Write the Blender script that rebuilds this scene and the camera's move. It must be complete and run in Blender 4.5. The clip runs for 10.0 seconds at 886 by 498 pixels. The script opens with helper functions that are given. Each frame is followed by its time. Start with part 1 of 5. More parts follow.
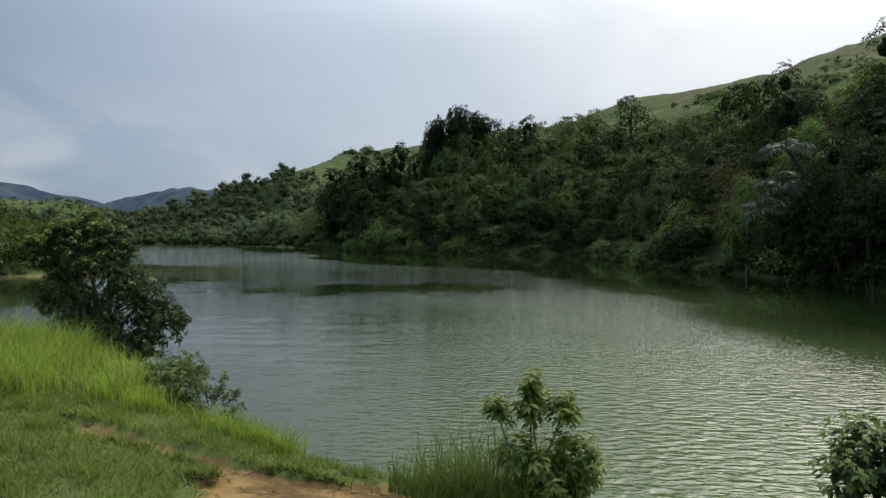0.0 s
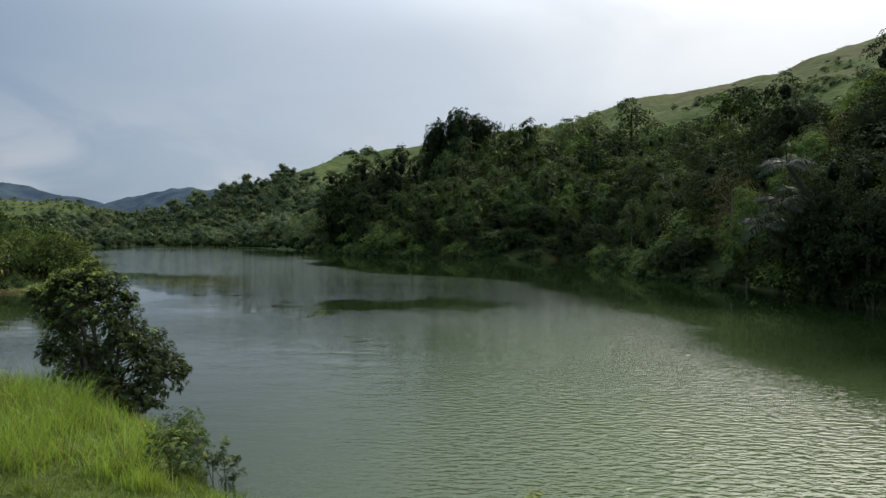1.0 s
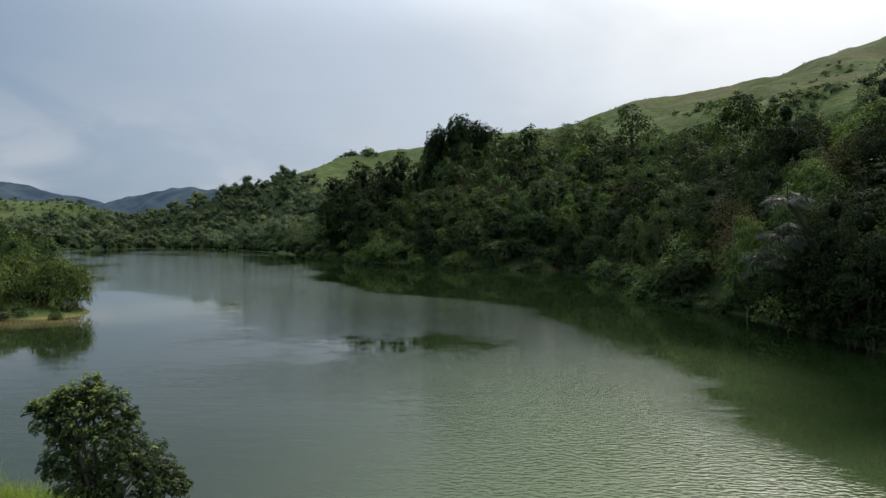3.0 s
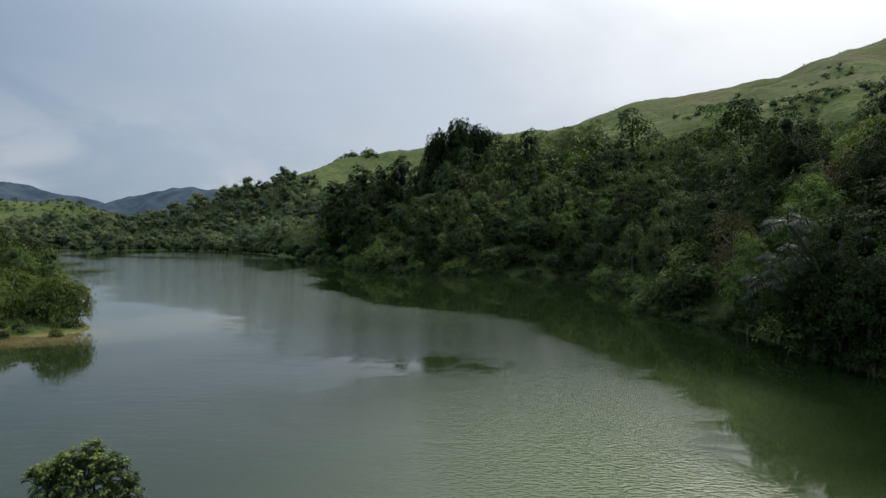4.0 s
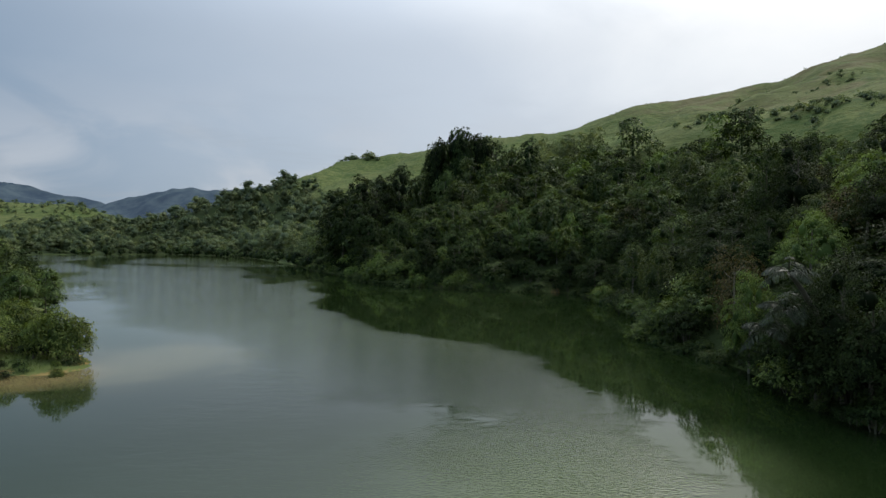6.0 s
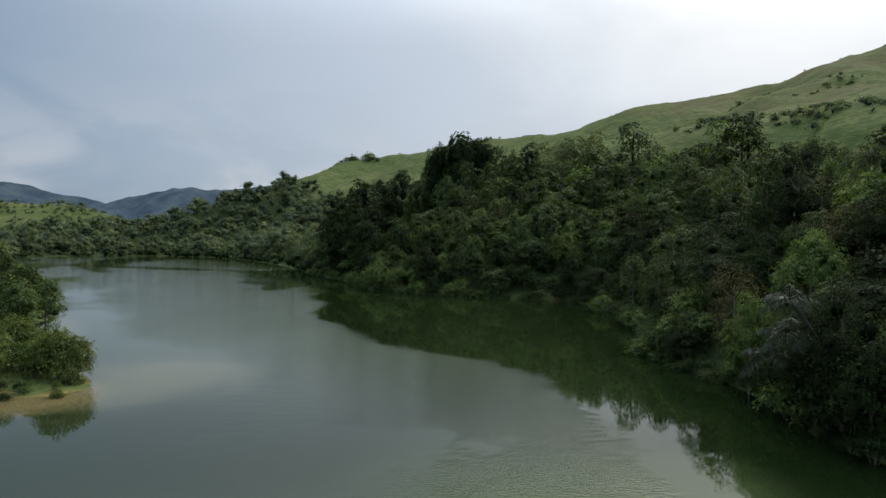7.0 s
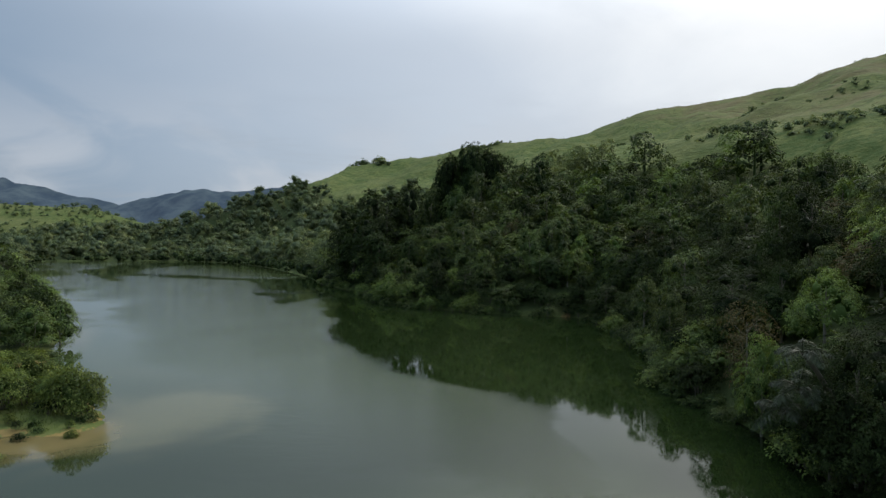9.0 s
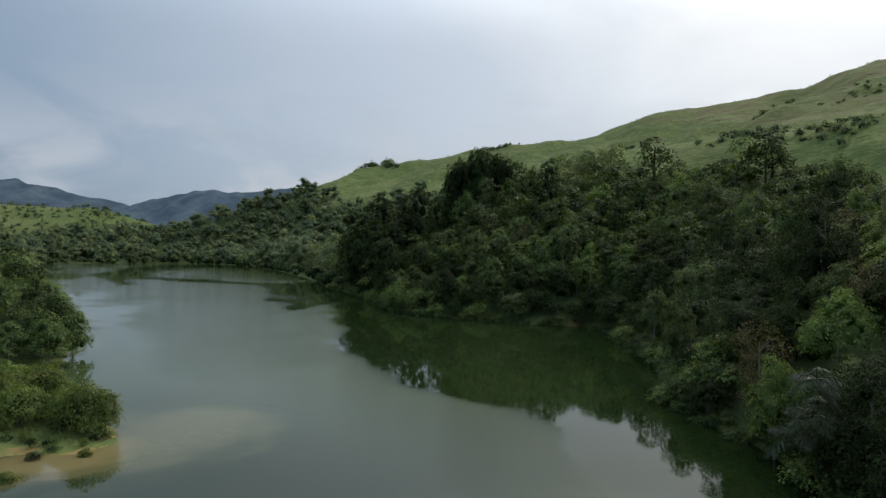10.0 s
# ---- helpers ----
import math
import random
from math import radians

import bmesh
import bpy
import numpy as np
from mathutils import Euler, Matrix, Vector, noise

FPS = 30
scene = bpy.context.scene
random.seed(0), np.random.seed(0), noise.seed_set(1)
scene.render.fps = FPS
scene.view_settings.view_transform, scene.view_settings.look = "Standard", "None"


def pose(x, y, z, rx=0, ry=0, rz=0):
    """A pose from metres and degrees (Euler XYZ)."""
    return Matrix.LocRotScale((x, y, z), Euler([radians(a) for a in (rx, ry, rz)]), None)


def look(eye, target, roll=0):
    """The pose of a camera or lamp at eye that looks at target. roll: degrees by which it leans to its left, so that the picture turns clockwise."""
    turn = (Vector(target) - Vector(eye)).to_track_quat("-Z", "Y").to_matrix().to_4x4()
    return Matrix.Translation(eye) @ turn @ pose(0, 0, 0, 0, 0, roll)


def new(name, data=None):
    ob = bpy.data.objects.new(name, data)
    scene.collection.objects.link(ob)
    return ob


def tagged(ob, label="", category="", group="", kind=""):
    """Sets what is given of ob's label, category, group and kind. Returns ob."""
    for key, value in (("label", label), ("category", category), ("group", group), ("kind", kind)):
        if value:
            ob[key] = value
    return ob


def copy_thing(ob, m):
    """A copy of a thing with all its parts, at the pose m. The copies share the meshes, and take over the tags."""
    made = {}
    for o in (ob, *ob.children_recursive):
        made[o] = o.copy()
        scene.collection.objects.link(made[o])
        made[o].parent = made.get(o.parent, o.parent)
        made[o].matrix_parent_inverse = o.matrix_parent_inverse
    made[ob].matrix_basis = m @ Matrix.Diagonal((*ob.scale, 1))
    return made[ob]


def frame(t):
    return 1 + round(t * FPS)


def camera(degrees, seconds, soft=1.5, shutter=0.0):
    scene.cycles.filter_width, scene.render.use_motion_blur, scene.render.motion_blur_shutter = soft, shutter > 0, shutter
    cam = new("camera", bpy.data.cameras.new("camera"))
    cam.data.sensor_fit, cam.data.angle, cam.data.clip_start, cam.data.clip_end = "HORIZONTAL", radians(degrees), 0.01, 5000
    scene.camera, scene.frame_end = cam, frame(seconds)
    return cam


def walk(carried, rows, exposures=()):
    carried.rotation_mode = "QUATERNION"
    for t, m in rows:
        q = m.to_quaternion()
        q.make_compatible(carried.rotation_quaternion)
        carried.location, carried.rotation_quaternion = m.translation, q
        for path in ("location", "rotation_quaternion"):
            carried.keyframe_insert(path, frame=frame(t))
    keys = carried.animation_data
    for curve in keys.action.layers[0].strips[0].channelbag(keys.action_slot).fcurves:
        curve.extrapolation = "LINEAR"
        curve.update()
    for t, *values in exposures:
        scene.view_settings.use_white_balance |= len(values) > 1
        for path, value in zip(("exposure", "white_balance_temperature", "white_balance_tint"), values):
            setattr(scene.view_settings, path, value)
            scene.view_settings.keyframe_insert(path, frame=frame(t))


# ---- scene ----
cam = camera(70.0, 10.0, soft=1.45)
PATH = [
    (0, (0.0, 0.0, 2.332), (-0.023, 2.0, 2.309), 0.1),
    (0.5, (0.003, -0.008, 2.758), (-0.021, 1.992, 2.734), 0.05),
    (1, (-0.001, -0.002, 3.201), (-0.025, 1.997, 3.177), 0.05),
    (1.5, (-0.006, 0.006, 3.651), (-0.031, 2.006, 3.627), 0.05),
    (2, (-0.006, 0.008, 4.157), (-0.031, 2.008, 4.133), 0.05),
    (2.5, (-0.01, 0.017, 4.688), (-0.035, 2.017, 4.663), 0.1),
    (4, (-0.022, 0.055, 6.369), (-0.048, 2.055, 6.343), 0.15),
    (4.5, (-0.027, 0.067, 7.034), (-0.054, 2.067, 7.008), 0.2),
    (5, (-0.037, 0.077, 7.64), (-0.063, 2.077, 7.615), 0.2),
    (5.5, (-0.05, 0.093, 8.265), (-0.077, 2.092, 8.241), 0.2),
    (7, (-0.088, 0.114, 10.414), (-0.115, 2.114, 10.388), 0.25),
    (7.5, (-0.105, 0.109, 11.082), (-0.133, 2.108, 11.057), 0.3),
    (8, (-0.092, 0.115, 11.749), (-0.128, 2.114, 11.725), 0.3),
    (8.5, (-0.08, 0.125, 12.412), (-0.126, 2.124, 12.389), 0.3),
    (9, (-0.095, 0.12, 13.119), (-0.155, 2.119, 13.096), 0.3),
    (9.5, (-0.16, 0.09, 13.843), (-0.233, 2.088, 13.82), 0.35),
    (10, (-0.298, 0.081, 14.473), (-0.384, 2.079, 14.452), 0.4),
]
walk(cam, [(t, look(eye, target, roll)) for t, eye, target, roll in PATH])

# ---- world and sun ----
SUN_AZ, SUN_EL = 42.0, 39.0            # degrees right of +y, degrees up
sun_way = Vector((math.sin(radians(SUN_AZ)) * math.cos(radians(SUN_EL)),
                  math.cos(radians(SUN_AZ)) * math.cos(radians(SUN_EL)), math.sin(radians(SUN_EL))))
sun = new("sun", bpy.data.lights.new("sun", "SUN"))
sun.data.energy, sun.data.angle, sun.data.color = 1.25, radians(34), (1.0, 0.95, 0.86)
sun.matrix_world = look(sun_way * 300, (0, 0, 0))


class Nodes:
    """Short hand for building a node tree."""

    def __init__(self, tree):
        self.tree = tree
        tree.nodes.clear()

    def add(self, kind, ins=None, **props):
        n = self.tree.nodes.new(kind)
        for k, v in props.items():
            setattr(n, k, v)
        for k, v in (ins or {}).items():
            if isinstance(v, bpy.types.NodeSocket):
                self.tree.links.new(v, n.inputs[k])
            else:
                n.inputs[k].default_value = v
        return n

    def math(self, op, a, b=0.0, clamp=False):
        return self.add("ShaderNodeMath", {0: a, 1: b}, operation=op, use_clamp=clamp).outputs[0]

    def mix(self, f, a, b, blend="MIX"):
        return self.add("ShaderNodeMix", {0: f, 6: a, 7: b}, data_type="RGBA", blend_type=blend).outputs[2]

    def ramp(self, f, stops, interp="LINEAR"):
        n = self.add("ShaderNodeValToRGB", {0: f})
        n.color_ramp.interpolation = interp
        e = n.color_ramp.elements
        while len(e) < len(stops):
            e.new(0.5)
        for el, (p, c) in zip(e, stops):
            el.position = p
            el.color = (*c, 1) if len(c) == 3 else c
        return n.outputs[0]

    def step(self, v, lo, hi):
        return self.add("ShaderNodeMapRange", {0: v, 1: lo, 2: hi}, interpolation_type="SMOOTHSTEP").outputs[0]

    def noise(self, vec, scale, detail=3.0, rough=0.55, dist=0.0):
        return self.add("ShaderNodeTexNoise", {"Vector": vec, "Scale": scale, "Detail": detail, "Roughness": rough,
                                               "Distortion": dist}).outputs[0]

    def mapped(self, vec, scale=(1, 1, 1), loc=(0, 0, 0), rot=(0, 0, 0)):
        return self.add("ShaderNodeMapping", {0: vec, 1: loc, 2: rot, 3: scale}).outputs[0]


def make_world():
    w = bpy.data.worlds.new("cloudy_sky")
    w.use_nodes = True
    scene.world = w
    k = Nodes(w.node_tree)
    way = k.add("ShaderNodeTexCoord").outputs["Generated"]
    sky = k.add("ShaderNodeTexSky", sky_type="NISHITA", sun_disc=False, sun_elevation=radians(SUN_EL),
                sun_rotation=radians(SUN_AZ), air_density=1.2, dust_density=2.0).outputs[0]
    sky = k.mix(1.0, sky, (0.10, 0.10, 0.10, 1), "MULTIPLY")
    sep = k.add("ShaderNodeSeparateXYZ", {0: way})
    up = sep.outputs[2]
    # how near a direction lies to the veiled sun
    near = k.add("ShaderNodeVectorMath", {0: way, 1: tuple(sun_way)}, operation="DOT_PRODUCT").outputs["Value"]
    stretched = k.mapped(way, (1.0, 1.0, 2.0))
    n1 = k.noise(stretched, 2.3, 6, 0.55, 0.4)
    n2 = k.noise(k.mapped(way, (1, 1, 2.4)), 5.0, 5, 0.5, 0.5)
    veil = k.math("ADD", near, k.math("MULTIPLY", k.math("SUBTRACT", n1, 0.5), 0.16))
    grey = k.ramp(veil, [(0.0, (0.235, 0.318, 0.43)), (0.25, (0.255, 0.347, 0.472)), (0.73, (0.585, 0.655, 0.75)), (0.88, (0.905, 0.94, 0.975)), (0.95, (1.12, 1.11, 1.10)), (1.0, (1.7, 1.66, 1.6))])
    # low band of paler cloud above the hills, with soft heaps
    low = k.math("MULTIPLY", k.step(up, 0.27, 0.06), k.step(n2, 0.37, 0.60))
    grey = k.mix(k.math("MULTIPLY", low, 0.8), grey, (0.55, 0.59, 0.66, 1))
    dim = k.step(k.noise(k.mapped(way, (1, 1, 2.0), (3, 1, 0)), 3.0, 5, 0.5, 0.6), 0.50, 0.85)
    grey = k.mix(k.math("MULTIPLY", dim, 0.22), grey, (0.33, 0.38, 0.46, 1))
    bars = k.step(k.noise(k.mapped(way, (1, 1, 6.0), (5, 2, 0)), 3.4, 6, 0.6, 0.7), 0.50, 0.68)
    grey = k.mix(k.math("MULTIPLY", k.math("MULTIPLY", bars, k.step(up, 0.26, 0.10)), 0.40), grey, (0.37, 0.42, 0.49, 1))
    col = k.mix(0.88, sky, grey)
    # the cloud deck is thinner and brighter overhead than near the horizon
    over = k.math("ADD", 1.0, k.math("MULTIPLY", k.step(up, 0.28, 0.60), 1.4))
    col = k.add("ShaderNodeVectorMath", {0: col, 3: over}, operation="SCALE").outputs[0]
    bg = k.add("ShaderNodeBackground", {0: col, 1: 1.0})
    k.tree.links.new(bg.outputs[0], k.add("ShaderNodeOutputWorld").inputs[0])


make_world()


# ---- materials ----
def material(name):
    m = bpy.data.materials.new(name)
    m.use_nodes = True
    k = Nodes(m.node_tree)
    return m, k, k.add("ShaderNodeOutputMaterial")


def leaf_material(name, dark, light, through_light=0.35, gloss=0.55, spread=0.9, shine=0.10):
    """Foliage: each plant and each leaf a little different, light passing through the blades."""
    m, k, out = material(name)
    per = k.add("ShaderNodeObjectInfo").outputs["Random"]
    geo = k.add("ShaderNodeNewGeometry")
    isl = geo.outputs["Random Per Island"]
    tint = k.add("ShaderNodeAttribute", attribute_name="tint").outputs["Fac"]
    patch = k.noise(geo.outputs["Position"], 0.35, 3)
    f = k.math("ADD", k.math("MULTIPLY", per, 0.45 * spread), k.math("MULTIPLY", isl, 0.30))
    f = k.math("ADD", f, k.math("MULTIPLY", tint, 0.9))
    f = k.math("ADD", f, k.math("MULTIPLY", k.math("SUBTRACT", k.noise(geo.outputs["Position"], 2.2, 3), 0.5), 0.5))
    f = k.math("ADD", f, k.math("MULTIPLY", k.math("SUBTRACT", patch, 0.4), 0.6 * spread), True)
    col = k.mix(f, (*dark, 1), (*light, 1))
    hue = k.add("ShaderNodeHueSaturation", {"Hue": k.math("ADD", 0.478, k.math("MULTIPLY", per, 0.03)),
                                            "Saturation": 0.95, "Value": k.math("ADD", 0.8, k.math("MULTIPLY", isl, 0.4)),
                                            "Color": col}).outputs[0]
    b = k.add("ShaderNodeBsdfPrincipled", {"Base Color": hue, "Roughness": gloss, "Specular IOR Level": shine})
    tr = k.add("ShaderNodeBsdfTranslucent", {0: k.mix(1.0, hue, (1.05, 1.05, 0.50, 1), "MULTIPLY")})
    mx = k.add("ShaderNodeMixShader", {0: through_light, 1: b.outputs[0], 2: tr.outputs[0]})
    k.tree.links.new(mx.outputs[0], out.inputs[0])
    return m


def bark_material(name, a, b):
    m, k, out = material(name)
    pos = k.add("ShaderNodeNewGeometry").outputs["Position"]
    n = k.noise(k.mapped(pos, (6, 6, 1.2)), 2.0, 5)
    big = k.noise(pos, 0.8, 2)
    col = k.mix(n, (*a, 1), (*b, 1))
    col = k.mix(k.math("MULTIPLY", big, 0.5), col, (0.12, 0.13, 0.08, 1))
    bump = k.add("ShaderNodeBump", {"Strength": 0.6, "Distance": 0.02, "Height": n}).outputs[0]
    p = k.add("ShaderNodeBsdfPrincipled", {"Base Color": col, "Roughness": 0.9, "Normal": bump})
    k.tree.links.new(p.outputs[0], out.inputs[0])
    return m


def ground_material():
    m, k, out = material("ground_cover")
    pos = k.add("ShaderNodeNewGeometry").outputs["Position"]
    soil = k.add("ShaderNodeAttribute", attribute_name="soil").outputs["Fac"]
    wood = k.add("ShaderNodeAttribute", attribute_name="wood").outputs["Fac"]
    fine = k.noise(pos, 9.0, 6, 0.65)
    mid = k.noise(pos, 0.9, 5)
    big = k.noise(k.mapped(pos, (1, 1, 1.0)), 0.012, 7, 0.65, 0.1)
    med = k.noise(k.mapped(pos, (1, 1, 1)), 0.07, 8, 0.72, 0.15)
    grass = k.mix(fine, (0.070, 0.092, 0.026, 1), (0.145, 0.165, 0.052, 1))
    grass = k.mix(k.step(big, 0.44, 0.58), grass, (0.125, 0.138, 0.046, 1))
    wide = k.step(k.add("ShaderNodeSeparateXYZ", {0: pos}).outputs[1], 60.0, 140.0)
    tuft = k.noise(pos, 0.35, 6, 0.7, 0.4)
    grass = k.mix(k.math("MULTIPLY", wide, k.math("MULTIPLY", k.step(tuft, 0.44, 0.60), 0.7)), grass, (0.040, 0.072, 0.020, 1))
    grass = k.mix(k.math("MULTIPLY", k.step(med, 0.46, 0.62), 0.6), grass, (0.044, 0.076, 0.021, 1))
    grass = k.mix(k.math("MULTIPLY", k.step(med, 0.44, 0.30), 0.35), grass, (0.15, 0.130, 0.058, 1))
    grass = k.mix(k.math("MULTIPLY", wide, k.math("MULTIPLY", k.step(k.noise(pos, 0.0075, 4, 0.55, 0.3), 0.46, 0.62), 0.45)), grass, (0.140, 0.140, 0.056, 1))
    upper = k.math("MULTIPLY", k.step(k.add("ShaderNodeSeparateXYZ", {0: pos}).outputs[0], 95.0, 190.0), wide)
    grass = k.mix(k.math("MULTIPLY", upper, k.math("MULTIPLY", k.step(k.noise(pos, 0.035, 5, 0.6, 0.4), 0.42, 0.60), 0.65)), grass, (0.125, 0.098, 0.048, 1))
    level = k.math("ADD", k.add("ShaderNodeSeparateXYZ", {0: pos}).outputs[2], k.math("MULTIPLY", k.noise(pos, 0.05, 3), 9.0))
    steps = k.step(k.math("SINE", k.math("MULTIPLY", level, 2.1)), 0.45, 0.95)
    grass = k.mix(k.math("MULTIPLY", k.math("MULTIPLY", steps, upper), k.math("MULTIPLY", k.step(k.noise(pos, 0.06, 4), 0.45, 0.6), 0.55)), grass, (0.050, 0.052, 0.024, 1))
    earth = k.mix(k.step(k.noise(pos, 2.2, 6, 0.7), 0.36, 0.64), (0.13, 0.078, 0.030, 1), (0.36, 0.225, 0.085, 1))
    earth = k.mix(k.math("MULTIPLY", fine, 0.5), earth, (0.16, 0.105, 0.05, 1))
    earth = k.mix(k.math("MULTIPLY", k.step(k.noise(pos, 5.0, 6, 0.7, 0.5), 0.50, 0.60), 0.75), earth, (0.085, 0.055, 0.028, 1))
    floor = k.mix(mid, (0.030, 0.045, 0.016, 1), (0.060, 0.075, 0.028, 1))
    ragged = k.step(k.math("ADD", soil, k.math("MULTIPLY", k.math("SUBTRACT", k.noise(pos, 3.2, 6, 0.7), 0.5), 1.5)), 0.36, 0.60)
    sand = k.add("ShaderNodeAttribute", attribute_name="sand").outputs["Fac"]
    earth = k.mix(sand, earth, k.mix(mid, (0.17, 0.120, 0.042, 1), (0.27, 0.195, 0.075, 1)))
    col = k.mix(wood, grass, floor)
    col = k.mix(ragged, col, earth)
    bump = k.add("ShaderNodeBump", {"Strength": 0.8, "Distance": 0.05, "Height": k.math("ADD", fine, k.math("MULTIPLY", mid, 2.0))}).outputs[0]
    knobs = k.math("MULTIPLY", k.noise(pos, 0.09, 6, 0.6, 0.3), wide)
    bump = k.add("ShaderNodeBump", {"Strength": 0.45, "Distance": 5.0, "Height": knobs, "Normal": bump}).outputs[0]
    p = k.add("ShaderNodeBsdfPrincipled", {"Base Color": col, "Roughness": 0.95, "Specular IOR Level": 0.05, "Normal": bump})
    k.tree.links.new(p.outputs[0], out.inputs[0])
    return m


def water_material():
    m, k, out = material("lake_water")
    pos = k.add("ShaderNodeNewGeometry").outputs["Position"]
    sep = k.add("ShaderNodeSeparateXYZ", {0: pos})
    x, y = sep.outputs[0], sep.outputs[1]
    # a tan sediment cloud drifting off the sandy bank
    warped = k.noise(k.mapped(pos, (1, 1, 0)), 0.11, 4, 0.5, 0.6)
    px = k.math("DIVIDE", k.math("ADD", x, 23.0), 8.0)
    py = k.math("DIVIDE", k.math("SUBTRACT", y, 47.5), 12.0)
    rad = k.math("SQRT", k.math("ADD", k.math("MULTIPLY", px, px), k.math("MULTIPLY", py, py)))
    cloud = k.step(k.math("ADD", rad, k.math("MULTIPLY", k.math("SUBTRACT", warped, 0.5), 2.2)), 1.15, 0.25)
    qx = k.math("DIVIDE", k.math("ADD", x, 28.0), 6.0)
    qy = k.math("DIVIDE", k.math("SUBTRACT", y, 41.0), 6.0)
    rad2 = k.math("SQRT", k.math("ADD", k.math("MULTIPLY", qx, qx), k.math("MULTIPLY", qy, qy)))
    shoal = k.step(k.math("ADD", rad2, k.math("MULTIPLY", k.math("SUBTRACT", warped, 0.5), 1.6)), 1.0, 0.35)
    # green murk painted paler in the open, dark base in place of shore shade
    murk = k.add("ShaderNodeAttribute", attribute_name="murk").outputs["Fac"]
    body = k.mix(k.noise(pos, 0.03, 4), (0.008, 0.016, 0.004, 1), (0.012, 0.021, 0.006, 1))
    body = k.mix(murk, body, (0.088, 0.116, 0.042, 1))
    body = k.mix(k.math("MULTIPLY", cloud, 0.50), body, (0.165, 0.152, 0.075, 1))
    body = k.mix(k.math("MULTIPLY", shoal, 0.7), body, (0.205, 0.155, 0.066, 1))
    # wind: ripples in patches, slack water between
    amp = k.add("ShaderNodeAttribute", attribute_name="wind").outputs["Fac"]
    r1 = k.noise(k.mapped(pos, (4.4, 9.0, 1), rot=(0, 0, 0.20)), 1.0, 2, 0.45, 0.3)
    r2 = k.noise(k.mapped(pos, (7.0, 15.0, 1), rot=(0, 0, -0.12)), 1.0, 2, 0.5, 0.2)
    cat = k.noise(k.mapped(pos, (0.55, 1.3, 1), rot=(0, 0, 0.1)), 1.0, 5, 0.65, 0.3)
    amp = k.math("MULTIPLY", amp, k.step(k.math("ADD", amp, k.math("MULTIPLY", k.math("SUBTRACT", cat, 0.5), 1.0)), 0.0, 0.32))
    hgt = k.math("MULTIPLY", k.math("ADD", k.math("MULTIPLY", r1, 1.0), k.math("MULTIPLY", r2, 0.35)), amp)
    bump = k.add("ShaderNodeBump", {"Strength": 1.0, "Distance": 0.050, "Height": hgt}).outputs[0]
    p = k.add("ShaderNodeBsdfPrincipled", {"Base Color": body, "Roughness": k.math("ADD", 0.03, k.math("MULTIPLY", amp, 0.05)), "IOR": 1.333, "Specular IOR Level": 0.5, "Normal": bump})
    k.tree.links.new(p.outputs[0], out.inputs[0])
    return m


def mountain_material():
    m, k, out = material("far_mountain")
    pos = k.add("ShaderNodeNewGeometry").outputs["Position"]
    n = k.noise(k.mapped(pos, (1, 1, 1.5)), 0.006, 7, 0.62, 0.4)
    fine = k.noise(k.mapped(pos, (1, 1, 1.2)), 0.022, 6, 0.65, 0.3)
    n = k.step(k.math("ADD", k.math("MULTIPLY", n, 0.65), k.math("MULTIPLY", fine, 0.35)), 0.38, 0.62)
    # blue base colour and a faint glow paint in the haze of distance
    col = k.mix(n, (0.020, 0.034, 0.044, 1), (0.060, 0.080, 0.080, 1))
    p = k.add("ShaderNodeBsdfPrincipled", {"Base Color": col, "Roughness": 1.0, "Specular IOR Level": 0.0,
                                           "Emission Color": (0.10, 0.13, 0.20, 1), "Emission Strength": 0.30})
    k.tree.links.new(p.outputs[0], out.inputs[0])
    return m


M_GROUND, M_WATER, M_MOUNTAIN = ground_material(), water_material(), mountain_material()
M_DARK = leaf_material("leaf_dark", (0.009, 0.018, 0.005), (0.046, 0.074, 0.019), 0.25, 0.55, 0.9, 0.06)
M_MID = leaf_material("leaf_mid", (0.024, 0.047, 0.011), (0.128, 0.180, 0.048), 0.30, 0.48, 0.9, 0.12)
M_LIGHT = leaf_material("leaf_light", (0.058, 0.104, 0.020), (0.180, 0.245, 0.054), 0.32, 0.48, 0.9, 0.12)
# distant leaves paled in base colour in place of haze
M_HAZED = leaf_material("leaf_far", (0.095, 0.132, 0.062), (0.260, 0.310, 0.140), 0.4, 0.6)
M_HAZED2 = leaf_material("leaf_far_dark", (0.066, 0.098, 0.056), (0.195, 0.245, 0.120), 0.4, 0.6)
M_DUSK = leaf_material("leaf_brown", (0.060, 0.055, 0.024), (0.125, 0.098, 0.048))
M_OLIVE = leaf_material("leaf_olive", (0.040, 0.074, 0.013), (0.185, 0.232, 0.048), 0.3, 0.5)
M_PALM = leaf_material("leaf_palm", (0.016, 0.028, 0.010), (0.048, 0.064, 0.026), 0.15, 0.40, 0.8, 0.22)
M_BUSH = leaf_material("leaf_bush", (0.018, 0.032, 0.009), (0.090, 0.115, 0.028), 0.18, 0.38, 0.6)
M_SHOOT = leaf_material("leaf_shoot", (0.14, 0.185, 0.036), (0.33, 0.38, 0.10), 0.30, 0.4, 0.5)
M_SHRUB = leaf_material("leaf_shrub", (0.070, 0.125, 0.018), (0.24, 0.32, 0.055), 0.40, 0.4, 0.5)
M_TALL = leaf_material("blade_tall", (0.18, 0.285, 0.027), (0.41, 0.51, 0.078), 0.45, 0.5, 0.6)
M_LAWN = leaf_material("blade_lawn", (0.085, 0.135, 0.018), (0.25, 0.305, 0.058), 0.35, 0.6, 0.8)
